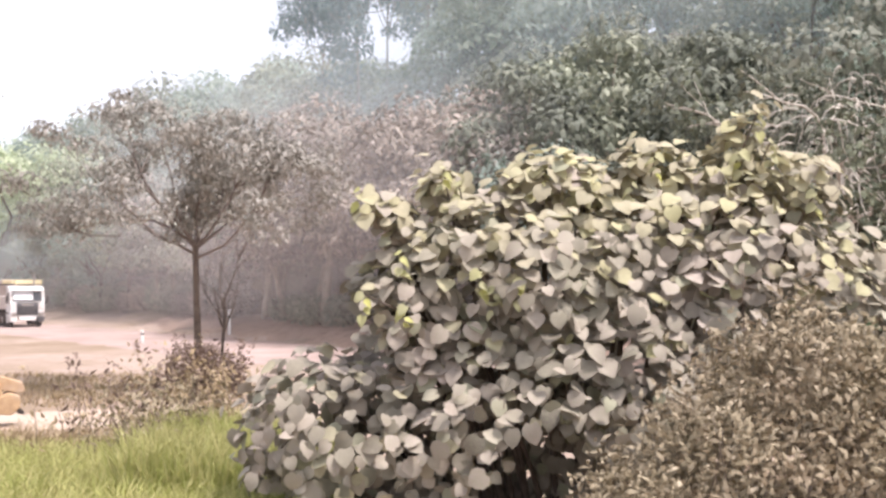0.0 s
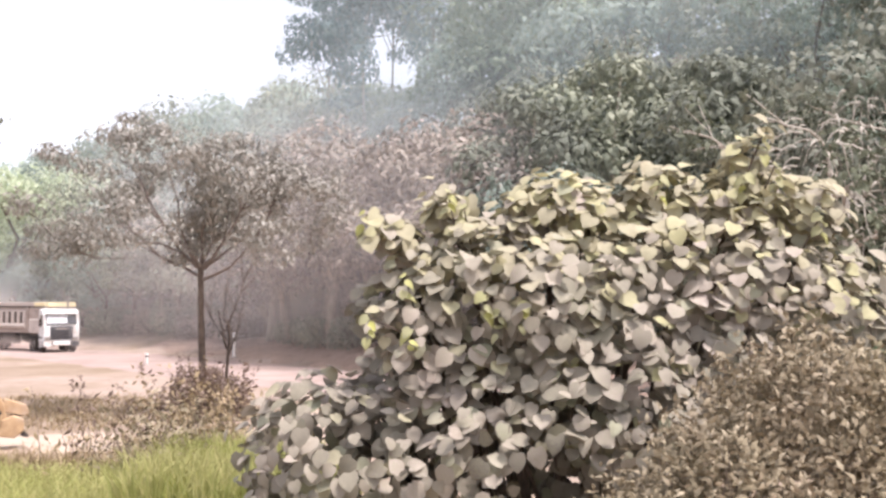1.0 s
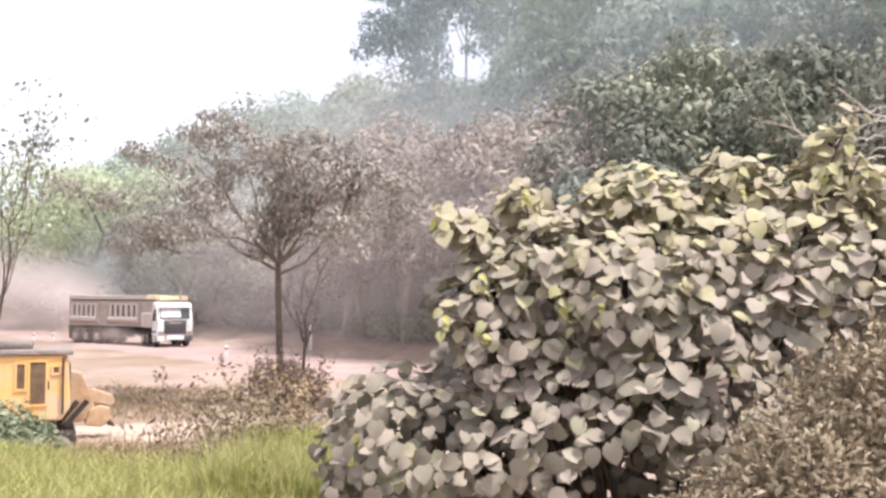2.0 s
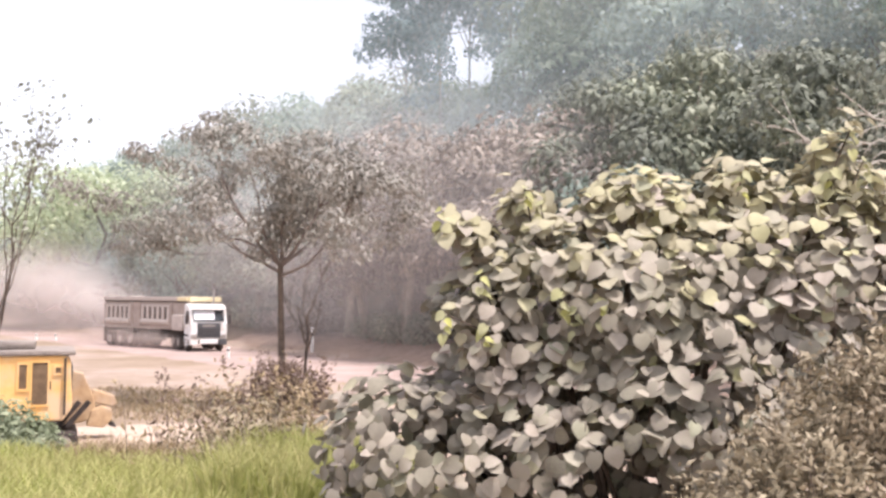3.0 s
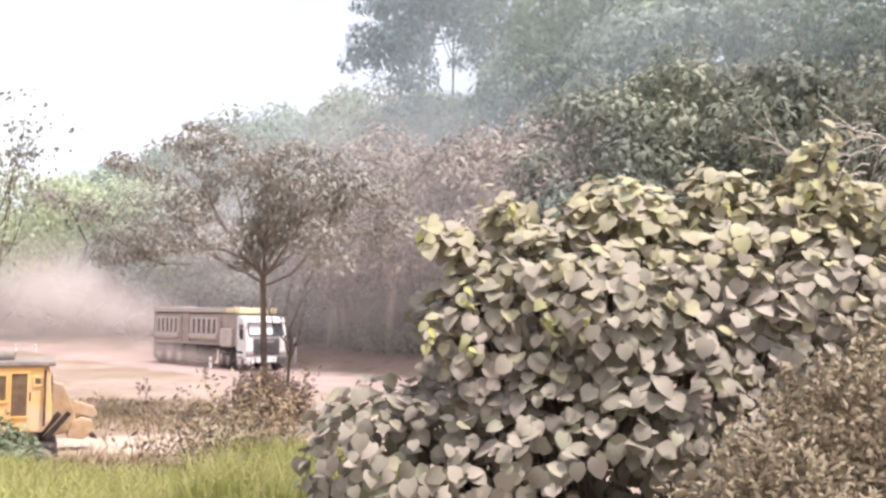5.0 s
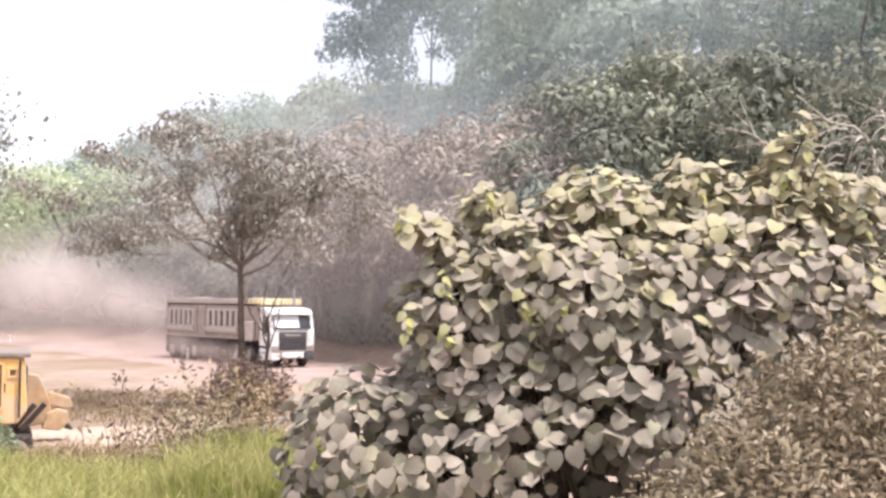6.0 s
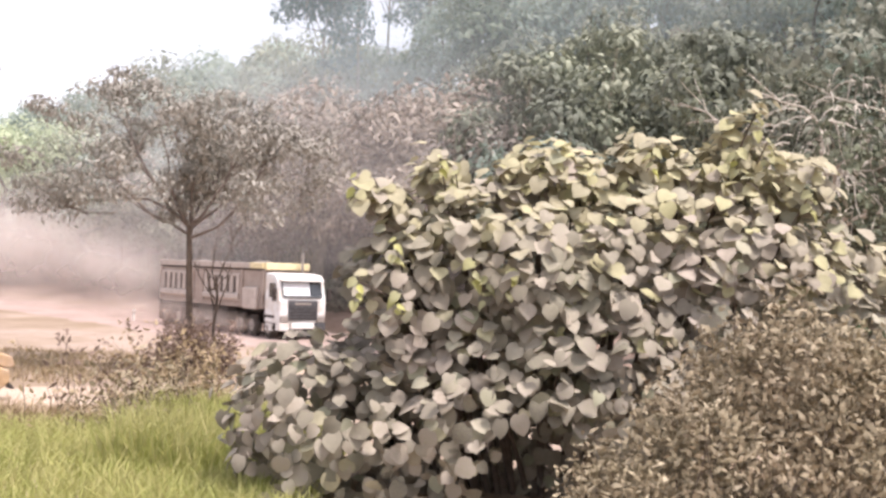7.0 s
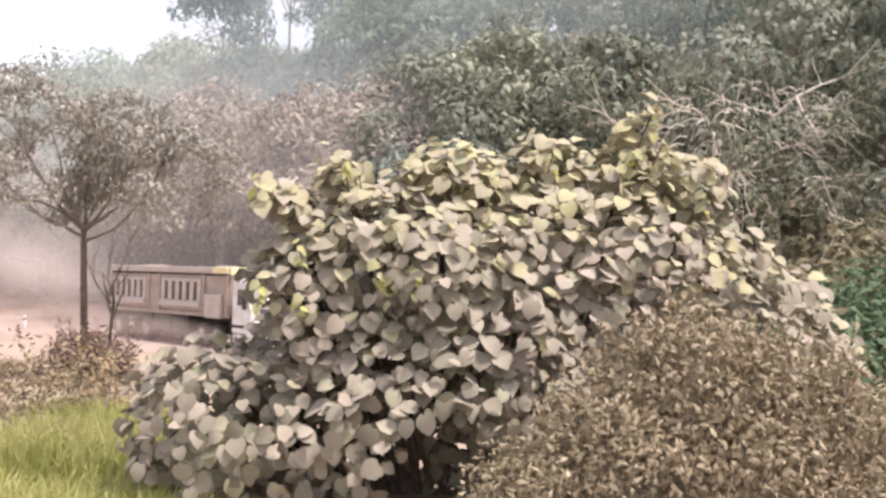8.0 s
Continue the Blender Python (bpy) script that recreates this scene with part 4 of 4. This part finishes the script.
woods()
for seed, x, y, k in ((61, -44.5, 98.0, 3.2), (62, -52.0, 103.0, 3.2), (63, -38.5, 103.0, 2.3)):
    hill_tree("light_tree", seed, "light yellow-green leafy tree beyond the road", M_LIGHT_GREEN, M_BARK, "light green trees beyond the road").matrix_basis = place(None, x, y, seed, k, 0.2)
tall_grove()
undergrowth()
roadside_tree((-8.0, 31.0, float(height(-8, 31))))
tree("sapling", 45, "thin half-bare sapling beside the roadside tree", 3.0, 0.06, 3.4, 1, 2, 0.3, 0.07, M_DUSTY_TREE, M_BARK, at=(-7.3, 31.4, float(height(-7.3, 31.4))), limbs=5, up=0.4, low=0.5)
bare = tree("bare_tree", 47, "half-dead tree with pale drooping bare branches", 6.4, 0.2, 7.5, 2, 14, 0.6, 0.30, M_DEEP, M_BARE_BARK, at=(14.4, 34.6, float(height(14.4, 34.6)) - 0.1), limbs=9, spread=0.8, up=-0.2, flat=(0.5, 0.7), low=0.3)
hanging_vines(bare, 48, (0.3, -1.0, 8.0), (3.6, 2.6, 2.4), 190, 1.5, M_BARE_BARK, "pale withered creepers hanging in tangles")
tree("young_tree", 43, "slim half-bare young tree with a forked trunk", 2.6, 0.06, 5.6, 2, 6, 0.28, 0.14, M_GREY_GREEN, M_BARK, at=(-12.6, 21.6, float(height(-12.6, 21.6))), lean=(0.02, 0, 1), limbs=4, up=0.6, spread=0.5)
leafy_bush("reddish_bush", "round reddish-brown dry bush at the tree's foot", (-7.6, 29.5, float(height(-7.6, 29.5))),
           [((0, 0, 0.75), (0.95, 0.7, 0.85)), ((0.75, 0, 0.6), (0.75, 0.6, 0.7)), ((-0.4, 0, 1.0), (0.5, 0.5, 0.6)), ((0.35, 0, 1.05), (0.4, 0.5, 0.5))], 4200, 0.13, M_RED_DRY, 51)
leafy_bush("green_bush", "dark green leafy bush on the near bank", (-6.65, 10.9, float(height(-6.65, 10.9))),
           [((0.1, 0, 0.22), (0.85, 0.7, 0.42)), ((-0.9, 0, 0.28), (0.9, 0.7, 0.45)), ((0.8, -0.1, 0.1), (0.45, 0.5, 0.34)), ((-0.2, -0.6, 0.05), (1.2, 0.5, 0.4)), ((-1.9, 0.1, 0.25), (0.8, 0.7, 0.45))],
           14000, 0.10, M_GREEN, 52)
leafy_bush("green_bush", "dark green leafy bush behind the broadleaf shrub", (4.6, 9.0, 1.2),
           [((0.2, 0, 1.3), (0.9, 0.8, 0.9)), ((0.9, 0.2, 1.6), (0.9, 0.8, 1.0)), ((0.3, 0, 0.5), (0.9, 0.8, 0.8))], 10500, 0.12, M_FRESH, 53)
leafy_bush("dusty_bush", "tall dusty brown-green bush on the bank", (7.2, 14.5, float(height(7.2, 14.5))),
           [((0, 0, 1.6), (1.4, 1.2, 1.7)), ((1.4, 0.3, 2.2), (1.5, 1.2, 1.9)), ((2.8, 0.4, 2.0), (1.5, 1.2, 2.0)), ((0.5, 0, 0.7), (1.6, 1.0, 0.9))], 12000, 0.19, M_THICKET, 54)
broadleaf_shrub()
dry_shrub()
foreground_growth()


# ---- posts ----
def marker_post(x, y, tall, label):
    root = thing("marker_post", label, "post", "posts along the road", (x, y, float(height(x, y))))
    bm = bmesh.new()
    drum(bm, (0, 0, tall / 2), (0, 0, 1), 0.09, tall, 12, 0.02)
    part("post", bm, M_POST, root)
    bm = bmesh.new()
    drum(bm, (0, 0, tall * 0.72), (0, 0, 1), 0.094, tall * 0.12, 12)
    part("band", bm, M_DARK, root, "dark band")


marker_post(-13.5, 60.2, 1.65, "white roadside marker post with a dark band")
marker_post(-39.0, 73.5, 0.55, "short white roadside marker post")
marker_post(-37.4, 73.5, 0.55, "short white roadside marker post")
marker_post(-17.3, 54.8, 0.7, "short white roadside marker post")


# ---- the lorry ----
def lorry():
    """Forward is +x, the front bumper at x = 0, the wheels on z = 0."""
    root = thing("dump_truck", "white-cabbed dump truck with a long dusty brown ribbed body", "truck")
    half = 1.22
    # cab
    shell = prism([(-1.55, 0.75), (-0.08, 0.75), (0.0, 1.3), (-0.06, 1.85), (-0.32, 2.85), (-0.55, 3.02), (-1.35, 3.10), (-1.55, 3.05)], -half, half, 0.06)
    cab = part("cab", shell, M_WHITE, root, "white driver's cab")
    screen = part("windscreen", prism([(-0.03, 1.98), (-0.01, 1.99), (-0.245, 2.72), (-0.265, 2.71)], -1.02, 1.02), M_GLASS, cab, "dark curved windscreen")
    # Pale panel added over the glass to paint in the reflected sky.
    part("sky_reflection", prism([(-0.013, 2.06), (-0.005, 2.06), (-0.214, 2.66), (-0.224, 2.66)], -0.98, 0.38), M_SKY_REFLECTION, screen, "pale panel painting the sky's reflection on the windscreen")
    for s in (-1, 1):
        part("side_window", boxed(-1.1, -0.42, s * half - 0.012, s * half + 0.012, 1.95, 2.62, 0.01), M_GLASS, cab)
        part("mirror", boxed(-0.22, -0.06, s * 1.42 - 0.09, s * 1.42 + 0.09, 1.8, 2.4, 0.04), M_DARK, cab)
        part("headlight", boxed(-0.06, 0.04, s * 0.95 - 0.2, s * 0.95 + 0.2, 0.82, 1.08, 0.03), M_RIM, cab, "headlight in the bumper")
        part("cheek_panel", boxed(-0.08, 0.03, s * 0.98 - 0.2, s * 0.98 + 0.2, 1.12, 1.85, 0.03), M_WHITE, cab)
        part("step", boxed(-1.4, -0.7, s * 1.12 - 0.12, s * 1.12 + 0.12, 0.38, 0.72, 0.03), M_WHITE, cab)
        part("wheel_arch", boxed(-1.75, -0.45, s * 1.13 - 0.1, s * 1.13 + 0.1, 0.98, 1.12, 0.03), M_DARK, cab)
    grille = part("grille", boxed(-0.05, 0.025, -0.76, 0.76, 0.9, 1.84, 0.02), M_GRILLE, cab, "dark front grille")
    for k in range(4):
        part("slat", boxed(0.02, 0.045, -0.70, 0.70, 0.98 + k * 0.15, 1.01 + k * 0.15), M_DARK, grille)
    part("badge_bar", boxed(0.02, 0.05, -0.42, 0.42, 1.62, 1.74, 0.01), M_RIM, grille, "pale bar in place of lettering")
    part("bumper", boxed(-0.4, 0.08, -0.62, 0.62, 0.5, 0.78, 0.06), M_WHITE, cab, "white middle of the front bumper")
    for s in (-1, 1):
        part("bumper_corner", boxed(-0.4, 0.05, s * 0.95 - 0.26, s * 0.95 + 0.26, 0.42, 0.8, 0.06), M_GRILLE if s > 0 else M_WHITE, cab)
    part("plate", boxed(0.08, 0.09, -0.26, 0.26, 0.55, 0.67), M_POST, cab)
    part("visor", prism([(-0.30, 2.78), (-0.02, 2.72), (-0.02, 2.78), (-0.34, 2.88)], -1.1, 1.1), M_WHITE, cab)
    bm = bmesh.new()
    drum(bm, (-1.72, 0.78, 3.2), (0, 0, 1), 0.07, 1.8, 10)
    part("exhaust", bm, M_RIM, root, "upright exhaust pipe")
    # body
    body = part("dump_body", prism([(-12.2, 1.4), (-2.1, 1.4), (-2.0, 3.4), (-2.1, 3.45), (-2.2, 3.4), (-2.25, 1.55), (-12.0, 1.55), (-12.05, 3.4), (-12.2, 3.4)], -1.24, 1.24), M_BODY, root,
                "dusty brown steel dump body")
    part("front_rail", boxed(-2.22, -1.92, -1.26, 1.26, 3.22, 3.56, 0.03), M_AMBER, body, "pale yellow rail across the body's front")
    for s in (-1, 1):
        part("side_wall", boxed(-12.15, -2.05, s * 1.2 - 0.04, s * 1.2 + 0.04, 1.45, 3.3, 0.01), M_BODY, body)
        part("top_rail", boxed(-12.25, -3.3, s * 1.23 - 0.1, s * 1.23 + 0.1, 3.27, 3.55, 0.03), M_RIB, body, "pale dusty top rail")
        part("top_rail", boxed(-3.3, -2.2, s * 1.23 - 0.1, s * 1.23 + 0.1, 3.27, 3.55, 0.03), M_AMBER, body, "pale yellow end of the top rail")
        # Dark strip added for the shadow line that the top rail casts.
        part("rail_shadow_strip", boxed(-12.2, -2.1, s * 1.25 - 0.03, s * 1.25 + 0.03, 3.17, 3.25, 0.01), M_DARK, body, "dark strip painted as the shadow below the rail")
        part("bottom_rail", boxed(-12.2, -2.05, s * 1.23 - 0.06, s * 1.23 + 0.06, 1.34, 1.5, 0.02), M_BODY, body)
        for x0, x1, ribs in ((-12.0, -8.9, 6), (-7.5, -4.2, 6)):
            ledge = prism([(0, 0), (0.2, 0.12), (0.2, 0.3), (0, 0.42)], x0, x1)
            bmesh.ops.transform(ledge, matrix=Matrix(((0, 1, 0, 0), (s, 0, 0, s * 1.22), (0, 0, 1, 1.62), (0, 0, 0, 1))), verts=ledge.verts)
            part("panel", ledge, M_RIB, body, "pale dusty ledge below the ribs")
            part("panel", boxed(x0, x1, s * 1.27 - 0.04, s * 1.27 + 0.04, 2.86, 3.0, 0.01), M_RIB, body, "pale dusty header above the ribs")
            # Flat sheet: its dark colour stands in for a deeper recess's shade.
            part("rib_gap_shade", boxed(x0, x1, s * 1.243 - 0.005, s * 1.243 + 0.005, 2.04, 2.86), M_RECESS_SHADE, body, "dark dusty sheet painted as the shade between the ribs")
            for k in range(ribs):
                x = x0 + 0.14 + (x1 - x0 - 0.28) * k / (ribs - 1)
                part("rib", boxed(x - 0.14, x + 0.14, s * 1.28 - 0.05, s * 1.28 + 0.05, 2.0, 2.88, 0.015), M_RIB, body)
        for x in (-12.1, -8.7, -7.7, -4.0, -2.2):
            part("stake", boxed(x - 0.1, x + 0.1, s * 1.28 - 0.05, s * 1.28 + 0.05, 1.45, 3.2, 0.015), M_BODY, body)
    # chassis
    bm = bmesh.new()
    for y in (-0.45, 0.45):
        box(bm, -12.0, -2.3, y - 0.06, y + 0.06, 1.06, 1.4, 0.01)
    for x in (-3.2, -5.2, -7.2, -9.2, -11.4):
        box(bm, x - 0.08, x + 0.08, -0.4, 0.4, 1.1, 1.36, 0.01)
    part("trailer_chassis", bm, M_DARK, body)
    bm = bmesh.new()
    for y in (-0.40, 0.40):
        box(bm, -4.9, -0.4, y - 0.06, y + 0.06, 0.58, 0.71, 0.01)
    box(bm, -3.2, -2.6, -0.45, 0.45, 0.60, 0.72, 0.01)
    part("tractor_chassis", bm, M_DARK, root)
    for s in (-1, 1):
        part("fuel_tank", boxed(-6.6, -5.3, s * 0.95 - 0.28, s * 0.95 + 0.28, 0.55, 1.35, 0.08), M_DARK, body)
        part("side_guard", boxed(-8.2, -6.8, s * 1.16 - 0.03, s * 1.16 + 0.03, 0.6, 1.38, 0.02), M_DARK, body)
        part("tool_box", boxed(-3.7, -2.5, s * 1.34 - 0.13, s * 1.34 + 0.13, 1.3, 2.35, 0.09), M_RIB, body, "dusty rounded box on the body's side")
    # load: low heaps above the rails
    q = rng(77)
    gx, gy = np.meshgrid(np.linspace(-12.0, -2.3, 51), np.linspace(-1.15, 1.15, 12))
    bumpy = 0.32 * (np.exp(-((gx + 10.2) / 1.2) ** 2) + np.exp(-((gx + 4.0) / 1.5) ** 2)) * (1 - (gy / 1.2) ** 2)
    gz = 3.3 + bumpy + q.normal(0, 0.02, gx.shape)
    i = np.arange(gx.size).reshape(gx.shape)
    faces = np.stack([i[:-1, :-1], i[:-1, 1:], i[1:, 1:], i[1:, :-1]], -1).reshape(-1, 4)
    part("load", mesh_from("load", np.stack([gx, gy, gz], -1).reshape(-1, 3), faces, M_LOAD, True), M_LOAD, body, "heaped load of grey rubble")
    part("tailgate", boxed(-12.32, -12.2, -1.22, 1.22, 1.4, 3.4, 0.02), M_BODY, body)
    for s in (-1, 1):
        part("mudguard", boxed(-12.1, -8.4, s * 1.0 - 0.25, s * 1.0 + 0.25, 1.08, 1.4, 0.02), M_DARK, body)
        part("mud_flap", boxed(-12.3, -12.25, s * 0.95 - 0.3, s * 0.95 + 0.3, 0.3, 1.4), M_DARK, body)
    wheels = []
    for x in (-1.15, -3.0, -4.3, -9.0, -10.3, -11.6):
        for s in (-1, 1):
            wheel = new("wheel")
            wheel.parent = root
            bm = bmesh.new()
            drum(bm, (0, 0, 0), (0, 1, 0), 0.52, 0.34 if x > -5 else 0.55, 28, 0.06)
            part("tyre", bm, M_TYRE, wheel)
            bm = bmesh.new()
            drum(bm, (0, s * (0.172 if x > -5 else 0.277), 0), (0, 1, 0), 0.29, 0.03, 20, 0.01)
            drum(bm, (0, s * (0.20 if x > -5 else 0.30), 0), (0, 1, 0), 0.12, 0.08, 14, 0.01)
            for k in range(8):
                a = k * math.pi / 4
                drum(bm, (math.cos(a) * 0.2, s * (0.19 if x > -5 else 0.295), math.sin(a) * 0.2), (0, 1, 0), 0.022, 0.03, 6)
            part("rim", bm, M_RIM, wheel)
            wheels.append((wheel, x, s * (1.03 if x > -5 else 0.93)))
    return root, wheels, body


TRUCK, WHEELS, TRAILER = lorry()


# ---- the yellow machine ----
def digger():
    root = thing("excavator", "old yellow excavator with a dark roof parked beside the track", "excavator", at=(-12.45, 22.4, float(height(-12.45, 22.4)) - 0.3))
    root.rotation_euler = (0, 0, radians(27))
    house = part("house", prism([(-2.4, 0.95), (1.15, 0.95), (1.35, 1.25), (1.3, 2.35), (1.15, 2.5), (-2.4, 2.5)], -1.1, 1.1, 0.05), M_YELLOW, root, "yellow sheet-metal house with windows")
    part("roof", boxed(-2.5, 1.4, -1.18, 1.18, 2.5, 2.62, 0.04), M_LOAD, root, "dusty grey-brown flat roof")
    part("roof_box", boxed(-0.6, 0.5, -0.5, 0.5, 2.62, 2.82, 0.08), M_LOAD, root, "dusty box on the roof")
    for x, w, z0, z1 in ((-1.6, 0.34, 1.75, 2.3), (-0.7, 0.36, 1.75, 2.3), (0.25, 0.17, 1.72, 2.3), (0.62, 0.34, 1.35, 2.34), (1.02, 0.12, 2.08, 2.22)):
        pane = part("window", boxed(x - w / 2, x + w / 2, -1.115, -1.09, z0, z1, 0.01), M_WINDOW, house, "dusty brown window")
        bm = bmesh.new()
        for a0, a1, b0, b1 in ((-w / 2 - 0.05, -w / 2, z0 - 0.05, z1 + 0.05), (w / 2, w / 2 + 0.05, z0 - 0.05, z1 + 0.05), (-w / 2, w / 2, z1, z1 + 0.05), (-w / 2, w / 2, z0 - 0.05, z0)):
            box(bm, x + a0, x + a1, -1.14, -1.085, b0, b1)
        part("window_frame", bm, M_YELLOW, pane)
    part("front_window", boxed(1.28, 1.345, -0.8, 0.3, 1.6, 2.25, 0.01), M_GLASS, house)
    part("handrail", boxed(1.15, 1.2, -1.22, -1.17, 1.1, 2.45, 0.01), M_DARK, root)
    # boom, ram and bucket
    part("boom", prism([(1.15, 0.75), (1.2, 1.75), (1.38, 2.05), (1.6, 2.0), (1.85, 1.45), (1.95, 0.95), (1.6, 0.8)], -0.35, 0.25, 0.03), M_RUSTY, root, "short rusty yellow boom, faded by dust")
    part("stick", prism([(1.75, 1.3), (1.85, 1.6), (2.35, 1.42), (2.42, 1.22), (2.3, 1.16)], -0.22, 0.12, 0.03), M_RUSTY, root, "folded rusty stick of the excavator")
    for k in (0, 1):
        part("ram", prism([(0.95 + 0.22 * k, 0.75), (1.07 + 0.22 * k, 0.70), (1.58 + 0.22 * k, 1.30), (1.48 + 0.22 * k, 1.38)], -0.62, -0.5, 0.02), M_DARK, root, "dark hydraulic ram")
    part("bucket", prism([(1.7, 0.72), (2.1, 0.66), (2.3, 0.85), (2.28, 1.12), (2.05, 1.2), (1.8, 1.1)], -0.45, 0.45, 0.04), M_RUSTY, root, "dust-caked worn rusty bucket")
    for k in range(4):
        part("bucket_tooth", prism([(2.24, 0.70), (2.42, 0.66), (2.25, 0.80)], -0.42 + 0.24 * k, -0.32 + 0.24 * k), M_DARK, root)
    part("door_handle", boxed(0.84, 0.87, -1.15, -1.10, 1.7, 1.9, 0.005), M_DARK, house)
    for z in (1.15, 1.22, 1.29):
        part("vent_slat", boxed(-1.9, -0.9, -1.125, -1.095, z, z + 0.035), M_RUSTY, house)
    for s in (-1, 1):
        track = part("crawler_track", prism([(-1.9, 0.05), (1.2, 0.05), (1.55, 0.35), (1.45, 0.68), (-2.1, 0.72), (-2.3, 0.38)], s * 1.0 - 0.25, s * 1.0 + 0.25, 0.08), M_DARK, root)
        for x in (-1.7, -0.9, -0.1, 0.7, 1.15):
            bm = bmesh.new()
            drum(bm, (x, s * 1.27, 0.36), (0, 1, 0), 0.24, 0.06, 16, 0.02)
            part("roller", bm, M_RIM, track)
    bm = bmesh.new()
    drum(bm, (-0.4, 0, 0.82), (0, 0, 1), 0.75, 0.28, 20)
    part("turntable", bm, M_DARK, root)


digger()


# ---- airborne dust ----
def dust_puff(radius, seed, label, material=None):
    """An open shell of drifting dust, bulging towards -y."""
    n = 14
    verts, faces = [(0, -0.35, 0)], []
    for i in range(1, 7):
        for j in range(n):
            a, k = 2 * math.pi * j / n, i / 6
            wob = 1 + 0.12 * noise.noise(Vector((math.cos(a) * 1.3, math.sin(a) * 1.3, seed)))
            verts.append((math.cos(a) * k * wob, -0.35 * (1 - k * k), math.sin(a) * k * wob))
    for j in range(n):
        faces.append((0, 1 + j, 1 + (j + 1) % n, 1 + (j + 1) % n))
    tri = [f[:3] for f in faces]
    quads = []
    for i in range(5):
        for j in range(n):
            a, b = 1 + i * n + j, 1 + i * n + (j + 1) % n
            quads += [(a, a + n, b + n), (a, b + n, b)]
    ob = new("dust_cloud", mesh_from("dust_cloud", verts, tri + quads, material or M_DUST, True))
    ob.scale = (radius[0], radius[1], radius[2])
    ob.visible_shadow = False
    return tagged(ob, label, "dust", "dust clouds behind the truck", "stuff")


# ---- movement ----
# seconds, x, y of the front bumper, heading in degrees
DRIVE = [(0.0, -31.3, 71.6), (1.5, -25.5, 65.6), (3.5, -18.8, 59.0), (4.0, -17.1, 57.0), (6.5, -8.1, 46.6), (7.0, -6.2, 44.6), (8.0, -2.3, 40.5)]


def drive_at(t):
    ts = [d[0] for d in DRIVE]
    if t < 0:
        return np.array(DRIVE[0][1:]) + ROAD_ALONG * 4.8 * t
    return np.array([np.interp(t, ts, [d[1] for d in DRIVE]), np.interp(t, ts, [d[2] for d in DRIVE])])


def hanging_haze():
    """Fine dust that hangs over the road and before the wood."""
    for u, s, rx, rz, z, material in ((-70, 5, 28, 11, 4, M_HAZE), (-28, 7, 26, 12, 5, M_MIST), (-54, 19, 32, 14, 12, M_HAZE), (-30, 21, 34, 24, 14, M_VEIL),
                                      (-6, 19, 44, 26, 19, M_VEIL), (-22, 5.5, 20, 11, 8.0, M_DRIFT), (-7, 5.0, 17, 10, 6.5, M_DRIFT)):
        x, y = ROAD_AT + ROAD_ALONG * u + ROAD_ACROSS * s
        ob = dust_puff((rx, 9, rz), u * 0.13, "thin dusty haze hanging before the wood", material)
        ob.location = (x, y, z)
        ob.rotation_euler = (0, 0, radians(-20))


def motions():
    steps = [k * 0.1 for k in range(81)]
    rows, spin, last = [], [], None
    run = 0.0
    for t in steps:
        p = (drive_at(t - 0.3) + drive_at(t) + drive_at(min(t + 0.3, 8.0))) / 3
        if last is not None:
            run += float(np.linalg.norm(p - last))
        last = p
        rows.append((t, pose(p[0], p[1], 0.05, 0, 0, -55)))
        spin.append(math.degrees(run / 0.52))
    walk(TRUCK, rows)
    # the trailer still swings into line behind the cab as the truck leaves the bend
    pin = -2.9
    swing = [float(np.interp(t, (0.0, 0.5, 1.5, 3.0, 4.0, 4.5, 6.5, 8.0), (31, 30.5, 28.5, 20.5, 15, 13, 10.5, 6.0))) for t in steps]
    walk(TRAILER, [(t, pose(pin - pin * math.cos(radians(a)), -pin * math.sin(radians(a)), 0, 0, 0, a)) for t, a in zip(steps, swing)])
    for wheel, x, y in WHEELS:
        if x > -5:
            walk(wheel, [(t, pose(x, y, 0.52, 0, a, 0)) for t, a in zip(steps, spin)])
        else:
            turned = []
            for t, a, g in zip(steps, spin, swing):
                c, s = math.cos(radians(g)), math.sin(radians(g))
                turned.append((t, pose(pin + (x - pin) * c - y * s, (x - pin) * s + y * c, 0.52, 0, a, g)))
            walk(wheel, turned)
    for k in range(5):
        lag = 3.5 + 1.4 * k
        puff = dust_puff((5.6 + 1.2 * k, 6.0, 3.4 + 0.95 * k), k * 1.7, "pale pinkish dust drifting behind the truck")
        keys = []
        for t in (0.0, 1.0, 2.0, 3.0, 4.0, 5.0, 6.0, 7.0, 8.0):
            p = drive_at(t - lag) + ROAD_ACROSS * (0.8 * math.sin(k * 2.1))
            keys.append((t, pose(p[0], p[1], 2.2 + 0.6 * k, 0, 6 * math.sin(k + t * 0.3), 0)))
        walk(puff, keys)
    for k in range(4):
        puff = dust_puff((2.5 + 0.35 * k, 1.4, 0.9 + 0.2 * k), 20 + k * 2.3, "dust whirled up by the truck's wheels", M_WHIRL)
        keys = []
        for t in (0.0, 1.0, 2.0, 3.0, 4.0, 5.0, 6.0, 7.0, 8.0):
            p = drive_at(t - 0.7 - 0.58 * k) - ROAD_ACROSS * (1.9 + 0.25 * (k % 3))
            keys.append((t, pose(p[0], p[1], 0.55 + 0.12 * k, 0, 8 * math.sin(2 * k + t), 0)))
        walk(puff, keys)


hanging_haze()
motions()
